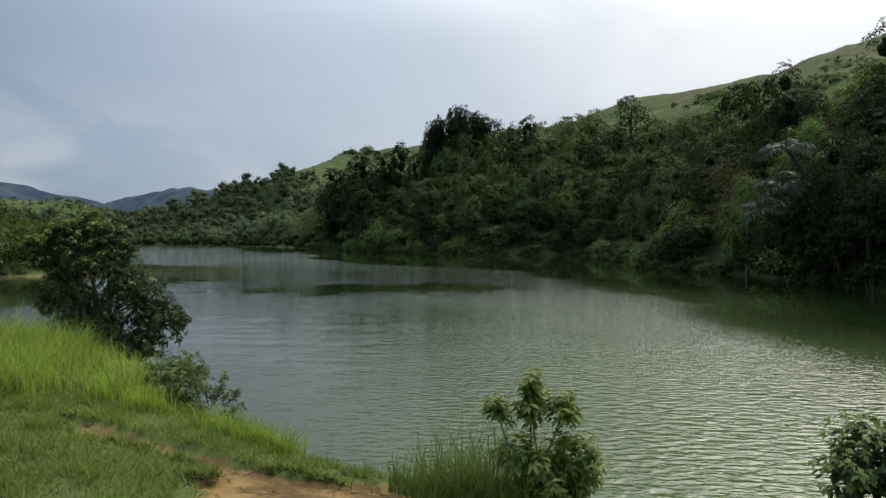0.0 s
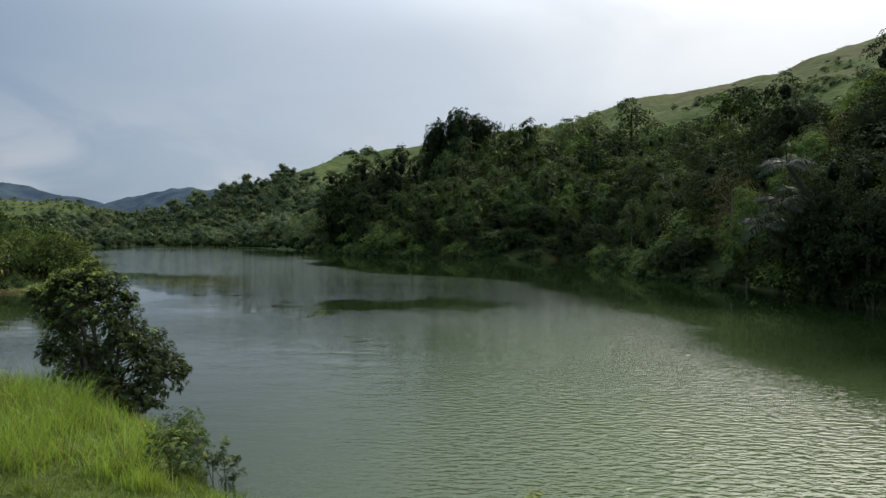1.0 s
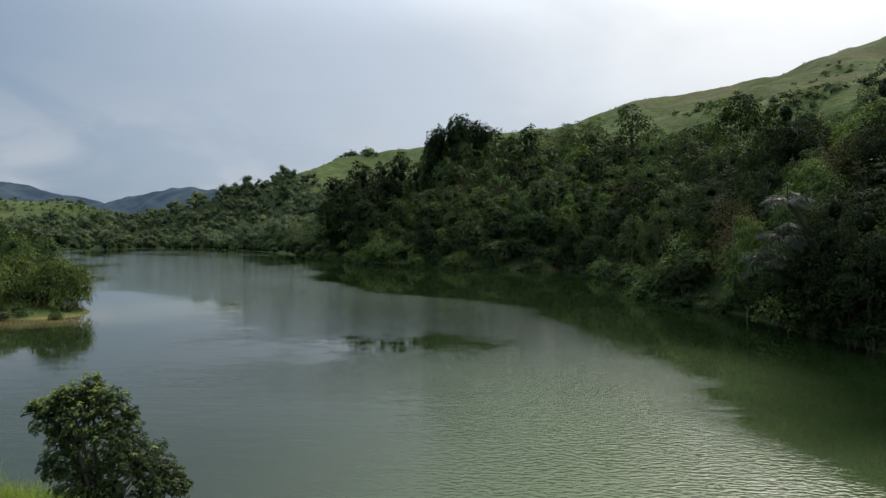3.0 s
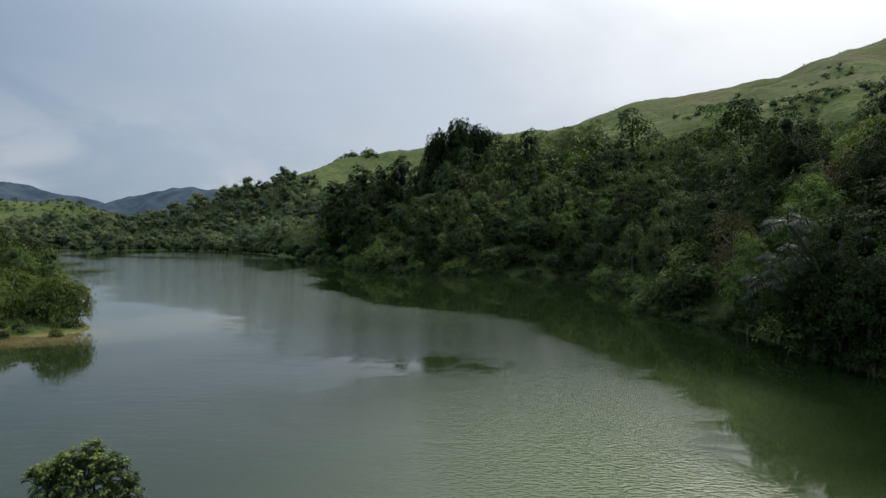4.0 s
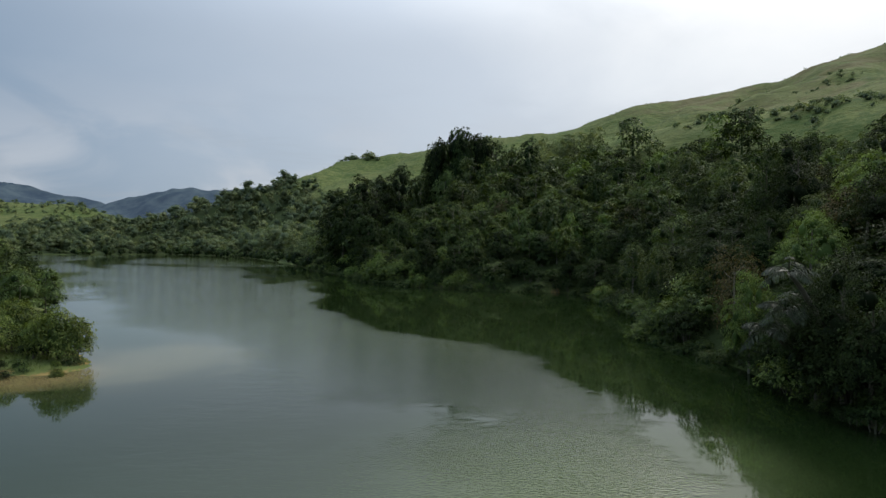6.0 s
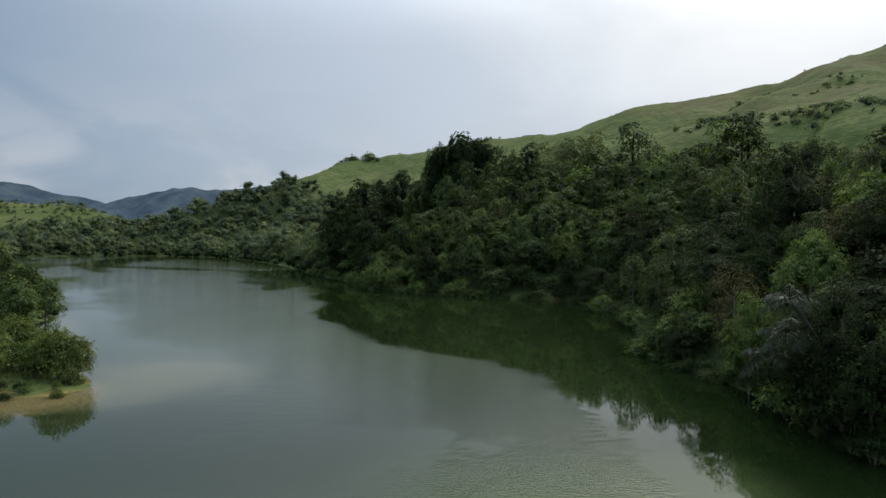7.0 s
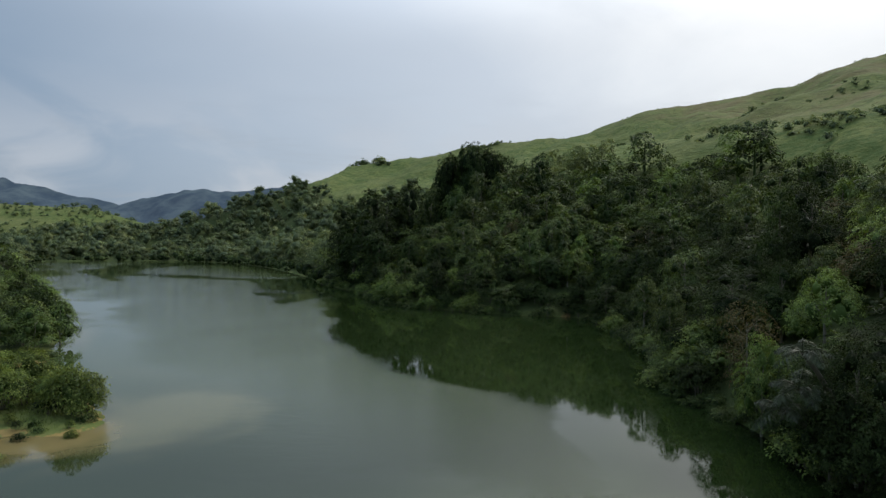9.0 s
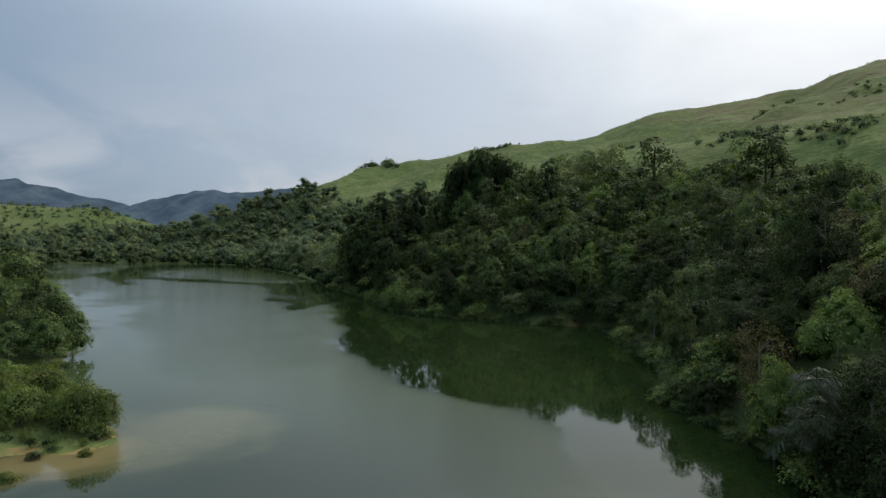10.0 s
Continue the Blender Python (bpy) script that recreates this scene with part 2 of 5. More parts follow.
M_DRY = leaf_material("blade_dry", (0.16, 0.13, 0.05), (0.28, 0.22, 0.09), 0.35, 0.6, 0.6)
M_BARK = bark_material("bark_grey", (0.10, 0.085, 0.065), (0.30, 0.27, 0.22))
M_SOD = bark_material("dark_soil", (0.055, 0.036, 0.018), (0.14, 0.095, 0.045))
M_TWIG = bark_material("bark_dark", (0.035, 0.028, 0.020), (0.10, 0.08, 0.055))


# ---- mesh tools ----
def mesh_of(name, verts, quads, mats):
    """A mesh from arrays of corners and faces. mats: one material, or (materials, index of each face)."""
    me = bpy.data.meshes.new(name)
    verts, quads = np.asarray(verts, np.float32), np.asarray(quads, np.int32)
    n, c = quads.shape
    me.vertices.add(len(verts))
    me.vertices.foreach_set("co", verts.ravel())
    me.loops.add(n * c)
    me.loops.foreach_set("vertex_index", quads.ravel())
    me.polygons.add(n)
    me.polygons.foreach_set("loop_start", np.arange(0, n * c, c, dtype=np.int32))
    me.polygons.foreach_set("loop_total", np.full(n, c, np.int32))
    if isinstance(mats, tuple):
        for mt in mats[0]:
            me.materials.append(mt)
        me.polygons.foreach_set("material_index", np.asarray(mats[1], np.int32))
    else:
        me.materials.append(mats)
    me.update(calc_edges=True)
    return me


def part(name, me, parent, label=""):
    ob = new(name, me)
    ob.parent = parent
    return tagged(ob, label)


class Bag:
    """Collects quads of one mesh."""

    def __init__(self):
        self.v, self.q, self.t, self.n = [], [], [], 0

    def put(self, v, q, tint=0.0):
        if len(v):
            self.v.append(np.asarray(v, float))
            self.q.append(np.asarray(q, int) + self.n)
            self.t.append(np.broadcast_to(np.asarray(tint, float), len(v)))
            self.n += len(v)
        return self

    def arrays(self):
        return np.concatenate(self.v), np.concatenate(self.q), np.concatenate(self.t)

    def mesh(self, name, mat):
        v, q, t = self.arrays()
        me = mesh_of(name, v, q, mat)
        me.attributes.new("tint", "FLOAT", "POINT").data.foreach_set("value", t.astype(np.float32))
        return me

    def smooth(self, name, mat):
        me = self.mesh(name, mat)
        me.polygons.foreach_set("use_smooth", np.ones(len(me.polygons), bool))
        return me


def unit(a):
    return a / np.maximum(np.linalg.norm(a, axis=-1, keepdims=True), 1e-9)


def leaf_quads(c, nrm, length, width, rng, along=None, fold=0.25):
    """One folded leaf blade at each place of c, facing nrm, pointing along."""
    n = len(c)
    nrm = unit(nrm)
    t = rng.normal(size=(n, 3)) if along is None else along
    t = unit(t - nrm * np.sum(t * nrm, 1, keepdims=True))
    b = np.cross(nrm, t)
    L, W = np.broadcast_to(length, n)[:, None], np.broadcast_to(width, n)[:, None]
    v = np.stack([c - t * L * 0.5, c + b * W * 0.5 + nrm * W * fold, c + t * L * 0.5 - nrm * L * 0.12, c - b * W * 0.5 + nrm * W * fold], 1)
    return v.reshape(-1, 3), np.arange(4 * n).reshape(n, 4)


def tube(points, radii, sides=6):
    """A tapered bent stem along points."""
    p, r = np.asarray(points, float), np.asarray(radii, float)
    way = unit(np.gradient(p, axis=0))
    ref = np.where(np.abs(way[:, 2:3]) > 0.9, np.array([[1.0, 0, 0]]), np.array([[0, 0, 1.0]]))
    a = unit(np.cross(way, ref))
    b = np.cross(way, a)
    ang = np.arange(sides) * 2 * math.pi / sides
    ring = p[:, None] + r[:, None, None] * (a[:, None] * np.cos(ang)[None, :, None] + b[:, None] * np.sin(ang)[None, :, None])
    v = ring.reshape(-1, 3)
    i, j = np.meshgrid(np.arange(len(p) - 1), np.arange(sides), indexing="ij")
    j2 = (j + 1) % sides
    q = np.stack([i * sides + j, i * sides + j2, (i + 1) * sides + j2, (i + 1) * sides + j], -1).reshape(-1, 4)
    return v, q


def lump(c, r, rng, rows=6, cols=9):
    """An uneven closed mass that fills the heart of a crown."""
    th = np.linspace(0.02, math.pi - 0.02, rows)
    ph = np.arange(cols) * 2 * math.pi / cols
    d = np.stack([np.sin(th)[:, None] * np.cos(ph), np.sin(th)[:, None] * np.sin(ph), np.repeat(np.cos(th)[:, None], cols, 1)], -1)
    v = c + d * r * rng.uniform(0.60, 1.15, (rows, cols, 1))
    i, j = np.meshgrid(np.arange(rows - 1), np.arange(cols), indexing="ij")
    j2 = (j + 1) % cols
    q = np.stack([i * cols + j, (i + 1) * cols + j, (i + 1) * cols + j2, i * cols + j2], -1).reshape(-1, 4)
    return v.reshape(-1, 3), q


def crown(lobes, sprays, per, leaf, rng, spray_r=0.6, core=0.55, below=-0.35, aspect=0.5, vary=0.28, lift=1.0, heart_shade=-0.5):
    """Sprays of leaves over the outside of several lobes (centre, radii). Each spray is a small drooping
    dome whose leaves radiate from its middle; sprays differ in tint as old and young growth do."""
    bag = Bag()
    C = np.array([l[0] for l in lobes], float)
    R = np.array([l[1] for l in lobes], float)
    w = (R.prod(1)) ** (2 / 3)
    w = w / w.sum()
    pick = rng.choice(len(lobes), sprays * 3, p=w)
    d = unit(rng.normal(size=(sprays * 3, 3)))
    ok = d[:, 2] > below
    pick, d = pick[ok], d[ok]
    at = C[pick] + R[pick] * d * rng.uniform(0.74, 1.14, (len(d), 1))
    rel = np.linalg.norm((at[:, None] - C[None]) / R[None], axis=2)
    rel[np.arange(len(at)), pick] = 9
    ok = rel.min(1) > 0.72
    at, d = at[ok][:sprays], d[ok][:sprays]
    m = len(at)
    sn = unit(d * 0.75 + np.array([0, 0, lift]) + rng.normal(size=(m, 3)) * 0.22)
    a = unit(np.cross(sn, rng.normal(size=(m, 3))))
    b = np.cross(sn, a)
    cr = spray_r * rng.uniform(0.55, 1.5, m)
    ang = rng.uniform(0, 2 * math.pi, (m, per))
    rr = np.sqrt(rng.uniform(0.03, 1.0, (m, per)))
    radial = a[:, None] * np.cos(ang)[..., None] + b[:, None] * np.sin(ang)[..., None]
    drop = (-0.24 * rr ** 2 + rng.normal(size=(m, per)) * 0.09)[..., None] * sn[:, None]
    c = at[:, None] + (radial * rr[..., None] + drop) * cr[:, None, None]
    n = sn[:, None] + radial * (0.35 * rr)[..., None] + rng.normal(size=(m, per, 3)) * 0.22
    al = radial - sn[:, None] * (0.25 * rr)[..., None] + rng.normal(size=(m, per, 3)) * 0.35
    s = leaf * rng.uniform(0.6, 1.4, m * per)
    tint = np.repeat(np.clip(rng.normal(size=m) * vary, -0.5, 0.6), per * 4)
    bag.put(*leaf_quads(c.reshape(-1, 3), n.reshape(-1, 3), s, s * aspect, rng, al.reshape(-1, 3)), tint)
    # closed cores tinted dark, standing in for shade inside the crown
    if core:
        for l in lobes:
            bag.put(*lump(np.array(l[0], float), np.array(l[1], float) * core, rng, 5, 7), heart_shade)
    return bag


def trunk_bag(height, r0, rng, limbs=4, spread=0.35, lean=0.06):
    """A tapered, slightly bent trunk with limbs that reach into the crown."""
    bag = Bag()
    n = 7
    z = np.linspace(-0.6, height, n)
    bend = np.cumsum(rng.normal(size=(n, 2)) * lean * height / n, 0)
    p = np.column_stack([bend - bend[0], z])
    bag.put(*tube(p, r0 * np.linspace(1.15, 0.35, n), 7))
    for _ in range(limbs):
        s = rng.uniform(0.45, 0.9)
        b = np.array([np.interp(s * height, z, p[:, 0]), np.interp(s * height, z, p[:, 1]), s * height])
        a = rng.uniform(0, 2 * math.pi)
        L = height * spread * rng.uniform(0.5, 0.85)
        e = b + np.array([math.cos(a), math.sin(a), rng.uniform(0.5, 1.1)]) * L * 0.8
        bag.put(*tube([b, (b + e) / 2 + rng.normal(size=3) * L * 0.06, e], [r0 * 0.45, r0 * 0.3, r0 * 0.12], 5))
    return bag


# ---- the lay of the land ----
# shoreline, going round the lake: x, y, height to which the bank climbs, distance over which it does
SHORE = [
    (-75, 18, 3, 30), (-50, 16.5, 1.2, 6), (-30, 16, 0.9, 3), (-18, 14.5, 0.9, 2), (-11, 13, 0.9, 1.6), (-7.5, 12.2, 0.85, 1.4),
    (-5.4, 11.2, 0.8, 1.2), (-4.1, 9.3, 0.75, 1.1), (-3.0, 7.9, 0.7, 1.0), (-1.9, 6.9, 0.65, 0.9), (-1.2, 6.2, 0.62, 0.8),
    (-0.4, 5.75, 0.6, 0.8), (0.4, 5.4, 0.6, 0.8), (1.3, 5.0, 0.6, 0.8), (2.3, 4.8, 0.6, 0.8), (3.4, 4.6, 0.7, 0.9), (5.5, 3.6, 0.8, 1.5),
    (11, 0, 1.0, 4), (20, -6, 2, 10), (32, -12, 6, 20), (40, -4, 20, 30), (34, 9, 26, 34), (25.4, 21, 28, 36), (20.4, 30, 28, 34),
    (20.4, 37, 28, 34), (20.7, 45, 28, 34), (19.4, 52, 28, 34), (18.4, 60, 28, 36), (20.0, 64.5, 28, 38), (21.8, 71, 28, 42),
    (22.2, 82, 29, 48), (22.8, 97, 30, 52), (21.5, 108, 32, 60), (19.5, 111, 32, 60), (12.5, 112.8, 32, 60), (4.7, 115.8, 32, 60),
    (-9.4, 125.8, 32, 58), (-16.5, 131.5, 32, 56), (-19.5, 138, 32, 55), (-24, 155, 32, 55), (-32, 172, 32, 55), (-43, 192, 30, 60),
    (-54, 224, 28, 70), (-76, 270, 22, 80), (-100, 315, 15, 80), (-137, 366, 8, 80), (-186, 405, 5, 80), (-254, 380, 5, 70),
    (-240, 330, 6, 60), (-197, 282, 7, 50), (-146, 207, 8, 50), (-86, 131, 8, 45), (-58.5, 92, 6, 40), (-48, 73, 3, 25), (-44.5, 66.5, 1.0, 8),
    (-46.5, 61, 1.0, 8), (-43, 56.5, 0.8, 6), (-36, 55, 0.7, 5), (-31, 51, 0.6, 4), (-26.5, 46.5, 0.5, 4), (-25.2, 43.6, 0.45, 4),
    (-27, 41, 0.45, 4), (-31.5, 41.2, 0.5, 4), (-30, 37, 0.6, 4), (-27, 34.5, 0.5, 4), (-27.5, 31, 0.6, 4), (-34, 27, 1, 6), (-48, 22.5, 2, 20),
]
# hill crests: x, y, height
RIDGES = [
    ([(-320, 800, 3), (-230, 600, 9), (-185, 592, 25), (-165, 588, 36), (-143, 542, 44.2), (-136, 554, 54.3), (-121, 578, 74.2), (-106, 641, 89.6), (-77, 646, 95.1), (-28, 639, 99.2), (14, 620, 106.5), (57, 602, 107.7), (82, 596, 110.1),
      (107, 590, 107.3), (117, 586, 102.1), (135, 576, 106.7), (156, 564, 125.5), (171, 559, 130), (190, 558, 131), (216, 551, 134.6), (236, 535, 134.6), (251, 523, 137.7), (270, 513, 139), (284, 505, 142), (305, 499, 149.8), (316, 498, 155.7), (364, 490, 170.5), (492, 498, 204), (700, 250, 185), (750, -200, 150)], 0.225),
    ([(-500, 1000, 8), (-545, 1000, 22), (-568, 1000, 40), (-592, 1000, 60), (-615, 1000, 68), (-660, 1000, 66), (-730, 1000, 71), (-900, 900, 78), (-1100, 700, 80)], 0.19),
    ([(-360, 470, 5), (-410, 400, 18), (-520, 300, 38), (-700, 150, 42)], 0.13),
]
# ravines down the open slopes: ends, depth, width
RAVINES = [(((240, 480), (150, 330)), 22, 20), (((120, 540), (95, 380)), 9, 26), (((20, 560), (10, 400)), 8, 24), (((300, 440), (205, 300)), 9, 16), (((-60, 590), (-70, 480)), 4, 16), (((180, 520), (125, 400)), 4, 14), (((70, 560), (50, 420)), 4, 14)]
SH = np.array([s[:2] for s in SHORE], float)
SH_A, SH_L = np.array([s[2] for s in SHORE], float), np.array([s[3] for s in SHORE], float)


def seg_dist(P, A, B):
    """Distance from each of P to the segment A B, and how far along it the foot lies."""
    ab = B - A
    t = np.clip(((P - A) @ ab) / max(ab @ ab, 1e-9), 0, 1)
    return np.linalg.norm(P - (A + t[:, None] * ab), axis=1), t


def ring_distance(P, ring):
    """Metres from a closed line: below nought inside."""
    d, inside = np.full(len(P), 1e9), np.zeros(len(P), bool)
    for a, b in zip(ring, np.roll(ring, -1, 0)):
        d = np.minimum(d, seg_dist(P, a, b)[0])
        hit = (a[1] > P[:, 1]) != (b[1] > P[:, 1])
        inside ^= hit & (P[:, 0] < (b[0] - a[0]) * (P[:, 1] - a[1]) / ((b[1] - a[1]) or 1e-9) + a[0])
    return np.where(inside, -d, d)


def shore_distance(P):
    """Metres from the shoreline: above nought on land."""
    return ring_distance(P, SH)


def waves(P, size, seed, octaves=4):
    """Smooth unevenness, about -1 to 1."""
    r = np.random.RandomState(seed)
    out = np.zeros(len(P))
    for o in range(octaves):
        s = size / 2 ** o
        for _ in range(4):
            a = r.uniform(0, 2 * math.pi)
            out += 0.5 ** o * 0.35 * np.sin((P[:, 0] * math.cos(a) + P[:, 1] * math.sin(a)) * 2 * math.pi / s * r.uniform(0.7, 1.4) + r.uniform(0, 7))
    return out


def soften(x, lo, hi):
    t = np.clip((x - lo) / (hi - lo), 0, 1)
    return t * t * (3 - 2 * t)


def ground_height(P):
    P = np.asarray(P, float).reshape(-1, 2)
    d = shore_distance(P)
    w = 1 / (np.linalg.norm(P[:, None] - SH[None], axis=2) + 0.3) ** 4
    w /= w.sum(1, keepdims=True)
    A, L = w @ SH_A, w @ SH_L
    dl = np.maximum(d, 0)
    z = A * (1 - np.exp(-dl / L)) + 0.05 * (1 - np.exp(-dl / 0.15))
    hill, off = np.full(len(P), -99.0), np.full(len(P), 1e6)
    for line, slope in RIDGES:
        for a, b in zip(line, line[1:]):
            dist, t = seg_dist(P, np.array(a[:2]), np.array(b[:2]))
            top = a[2] + (b[2] - a[2]) * t
            hill = np.maximum(hill, top * np.maximum(1 - (np.sqrt(dist * dist + 15 * 15) - 15) * slope / top, 0.0) ** 1.9)
            off = np.minimum(off, dist)
    hill = hill + soften(dl, 60, 250) * (soften(off, 60, 220) * waves(P, 150, 3) * 5.0 + soften(off, 20, 120) * waves(P, 55, 5) * 2.0)
    for (a, b), depth, wide in RAVINES:
        dist, t = seg_dist(P, np.array(a, float), np.array(b, float))
        hill = hill - depth * np.sin(math.pi * np.clip(0.15 + 0.85 * t, 0, 1)) * np.exp(-(dist / wide) ** 2)
    hill *= soften(dl, 5, 120)
    z = np.where(d > 0, np.maximum(z, hill) + 0.10 * np.minimum(np.exp(-np.abs(z - hill) / 6) * 6, z * 0.5), 0)
    # the wooded spur falls away westward to a saddle
    cap = np.interp(P[:, 0], [-420, -320, -270, -240, -225, -210, -150, -120], [12, 15, 17, 17, 22, 30, 49, 70]) + waves(P, 60, 6) * 1.2
    over = soften(P[:, 1], 380, 450) * (1 - soften(P[:, 1], 690, 800)) * np.maximum(z - cap, 0)
    z = z - np.where(P[:, 0] < -118, over, 0)
    z += soften(dl, 0.5, 4) * 0.05 * waves(P, 3.0, 8) + soften(dl, 15, 60) * waves(P, 35, 4) * 0.8
    z = np.where(d > 0, np.maximum(z, 0.03), np.maximum(-3.0, d * 0.35))
    return z


def gz(x, y):
    return float(ground_height([(x, y)])[0])


def graded(lo, hi, step, far_lo, far_hi, grow, cap=400.0, until=0.0):
    """Coordinates evenly close between lo and hi and wider and wider beyond; no wider than cap up to until."""
    mid = list(np.arange(lo, hi + step / 2, step))
    sides = []
    for v, way, end in ((mid[-1], 1, far_hi), (mid[0], -1, far_lo)):
        s, row = step, []
        while v * way < end * way:
            s = min(s * grow, cap) if abs(v) < until else min(s * (grow if not until else 1.15), 400)
            v += s * way
            row.append(v)
        sides.append(row)
    return np.array(sides[1][::-1] + mid + sides[0])


def build_ground():
    xs = graded(-6.2, 2.4, 0.10, -4800, 4800, 1.045, 5.0, 420)
    ys = graded(3.4, 8.4, 0.10, -1500, 4800, 1.035, 5.0, 680)
    X, Y = np.meshgrid(xs, ys, indexing="ij")
    P = np.column_stack([X.ravel(), Y.ravel()])
    z = np.concatenate([ground_height(c) for c in np.array_split(P, 12)])
    d = shore_distance(P)
    nx, ny = len(xs), len(ys)
    i, j = np.meshgrid(np.arange(nx - 1), np.arange(ny - 1), indexing="ij")
    q = np.stack([i * ny + j, (i + 1) * ny + j, (i + 1) * ny + j + 1, i * ny + j + 1], -1).reshape(-1, 4)
    # trodden earth along the bank, sandy shore of the low islet
    soil = np.zeros(len(P))
    for a, b, wd, amt in TRODDEN:
        dist, _ = seg_dist(P, np.array(a), np.array(b))
        soil = np.maximum(soil, amt * (1 - soften(dist, wd * 0.4, wd * 1.5)))
    low = (P[:, 0] < -15) & (P[:, 0] > -60) & (P[:, 1] > 22) & (P[:, 1] < 70)
    soil = np.maximum(soil, np.where(low, 0.72 * (1 - soften(d + 0.9 * waves(P, 5, 71), 0.1, 2.2)) * (0.35 + 0.65 * soften(waves(P, 9, 72), -0.5, 0.3)), 0))
    soil = np.maximum(soil, np.where((d < 0.35) & (P[:, 1] < 16), 0.55, 0))
    soil = np.clip(soil + np.where(P[:, 1] < 12, soil * (0.35 * waves(P, 0.9, 76, 3)), 0), 0, 1)
    z = z - 0.085 * soften(soil, 0.25, 0.7) * (P[:, 1] < 12)
    me = mesh_of("ground", np.column_stack([P, z]), q, M_GROUND)
    me.polygons.foreach_set("use_smooth", np.ones(len(q), bool))
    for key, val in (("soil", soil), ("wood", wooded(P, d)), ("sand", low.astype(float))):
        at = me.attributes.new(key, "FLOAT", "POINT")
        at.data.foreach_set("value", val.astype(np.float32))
    tagged(new("ground", me), "grassy lake banks and green hills with trodden earth", "ground", kind="structure")


TRODDEN = [((-3.75, 6.05), (-3.2, 5.75), 0.09, 0.75), ((-3.35, 5.72), (-2.7, 5.42), 0.16, 0.95), ((-2.7, 5.42), (-1.9, 5.12), 0.14, 0.88), ((-2.0, 5.1), (-1.4, 4.75), 0.18, 0.82), ((-1.4, 4.55), (0.3, 4.4), 0.38, 0.95),
           ((-2.0, 4.55), (-1.5, 4.45), 0.12, 0.75), ((-1.3, 4.1), (0.9, 4.0), 0.5, 1.0), ((-0.9, 5.1), (-0.4, 4.8), 0.2, 0.7), ((13, 113.2), (18.5, 111.9), 0.9, 0.9)]


def wooded(P, d):
    """How far a place lies under the closed forest, 0 to 1."""
    x, y = P[:, 0], P[:, 1]
    east = (x > -60 - 0.30 * np.maximum(y - 190, 0)) & (y > 12) & ((y > 112) | (x > 5))
    edge = 44 + 7 * waves(P, 90, 21) + 42 * soften(y, 85, 165) + 20 * soften(y, 180, 300)
    edge = edge + (10 * np.exp(-((x - 52) / 16) ** 2) - 5 * soften(x, 80, 95)) * soften(y, 110, 180)
    w = east * (d > 0) * (1 - soften(d, edge - 8, edge + 4))
    # a grassy lane across the top of the woods
    w = w * soften(np.minimum(seg_dist(P, np.array((80.0, 190.0)), np.array((101.0, 174.0)))[0], seg_dist(P, np.array((101.0, 174.0)), np.array((116.0, 168.0)))[0]), 2.5, 5.0)
    far = (~east) & (y > 60)
    depth = 60 + 25 * waves(P, 120, 22) + 90 * soften(y, 230, 320)
    w = np.maximum(w, far * (d > 0.5) * (1 - soften(d, depth - 10, depth + 10)))
    north = (y > 360) & (x > -0.50 * y) & (x < -(0.20 + 0.055 * soften(y, 420, 540)) * y + 14 * waves(P, 80, 23))
    w = np.maximum(w, north * (d > 0.5) * (1 - soften(d, 230, 260)))
    knoll = (y > 380) & (x <= -0.50 * y) & (x > -0.85 * y) & ((waves(P, 200, 24) > -0.15) | (y < 740))
    w = np.maximum(w, knoll * (d > 0.5) * (1 - soften(d, 150, 330)))
    return w


build_ground()


# long tongues of slack water, which the breeze leaves smooth
SLACK = [
    [(-161, 258), (-164, 283), (-179, 326), (-183, 345), (-175, 360), (-164, 367), (-127, 352), (-122, 338), (-146, 333), (-151, 298), (-137, 263),
     (-125, 247), (-101, 236), (-90, 224), (-72, 216), (-52, 215), (-38, 214), (-38, 206), (-70, 208), (-100, 217), (-110, 225), (-128, 229), (-104, 194), (-116, 203), (-124, 214)],
    [(-69, 208), (-58, 183), (-52, 156), (-43, 142), (-38, 131), (-31, 152), (-36, 180), (-38, 207)],
]
POOL = ((-5.5, 31), (-0.8, 32))


def breezy(P):
    """Where the breeze reaches the water, out of the lee of the steep shore: 0 to 1."""
    x = P[:, 0] + 0.8 * waves(P, 9, 82) + 1.2 * waves(P, 30, 83)
    lee = np.interp(P[:, 1], [8, 14, 18, 24, 30, 36, 44, 55, 64, 80, 100, 130, 450], [11.0, 9.4, 8.7, 8.9, 9.2, 9.6, 8.6, 4.0, -6.0, -15.5, -20.0, -26.0, -90.0])
    return soften(lee - x, -0.6, 3.2)


def outside_slack(P):
    out = np.ones(len(P))
    for corners in SLACK:
        out = out * soften(ring_distance(P, np.array(corners, float)) + 0.8 * waves(P, 20, 85), -1.0, 2.2)
    return out


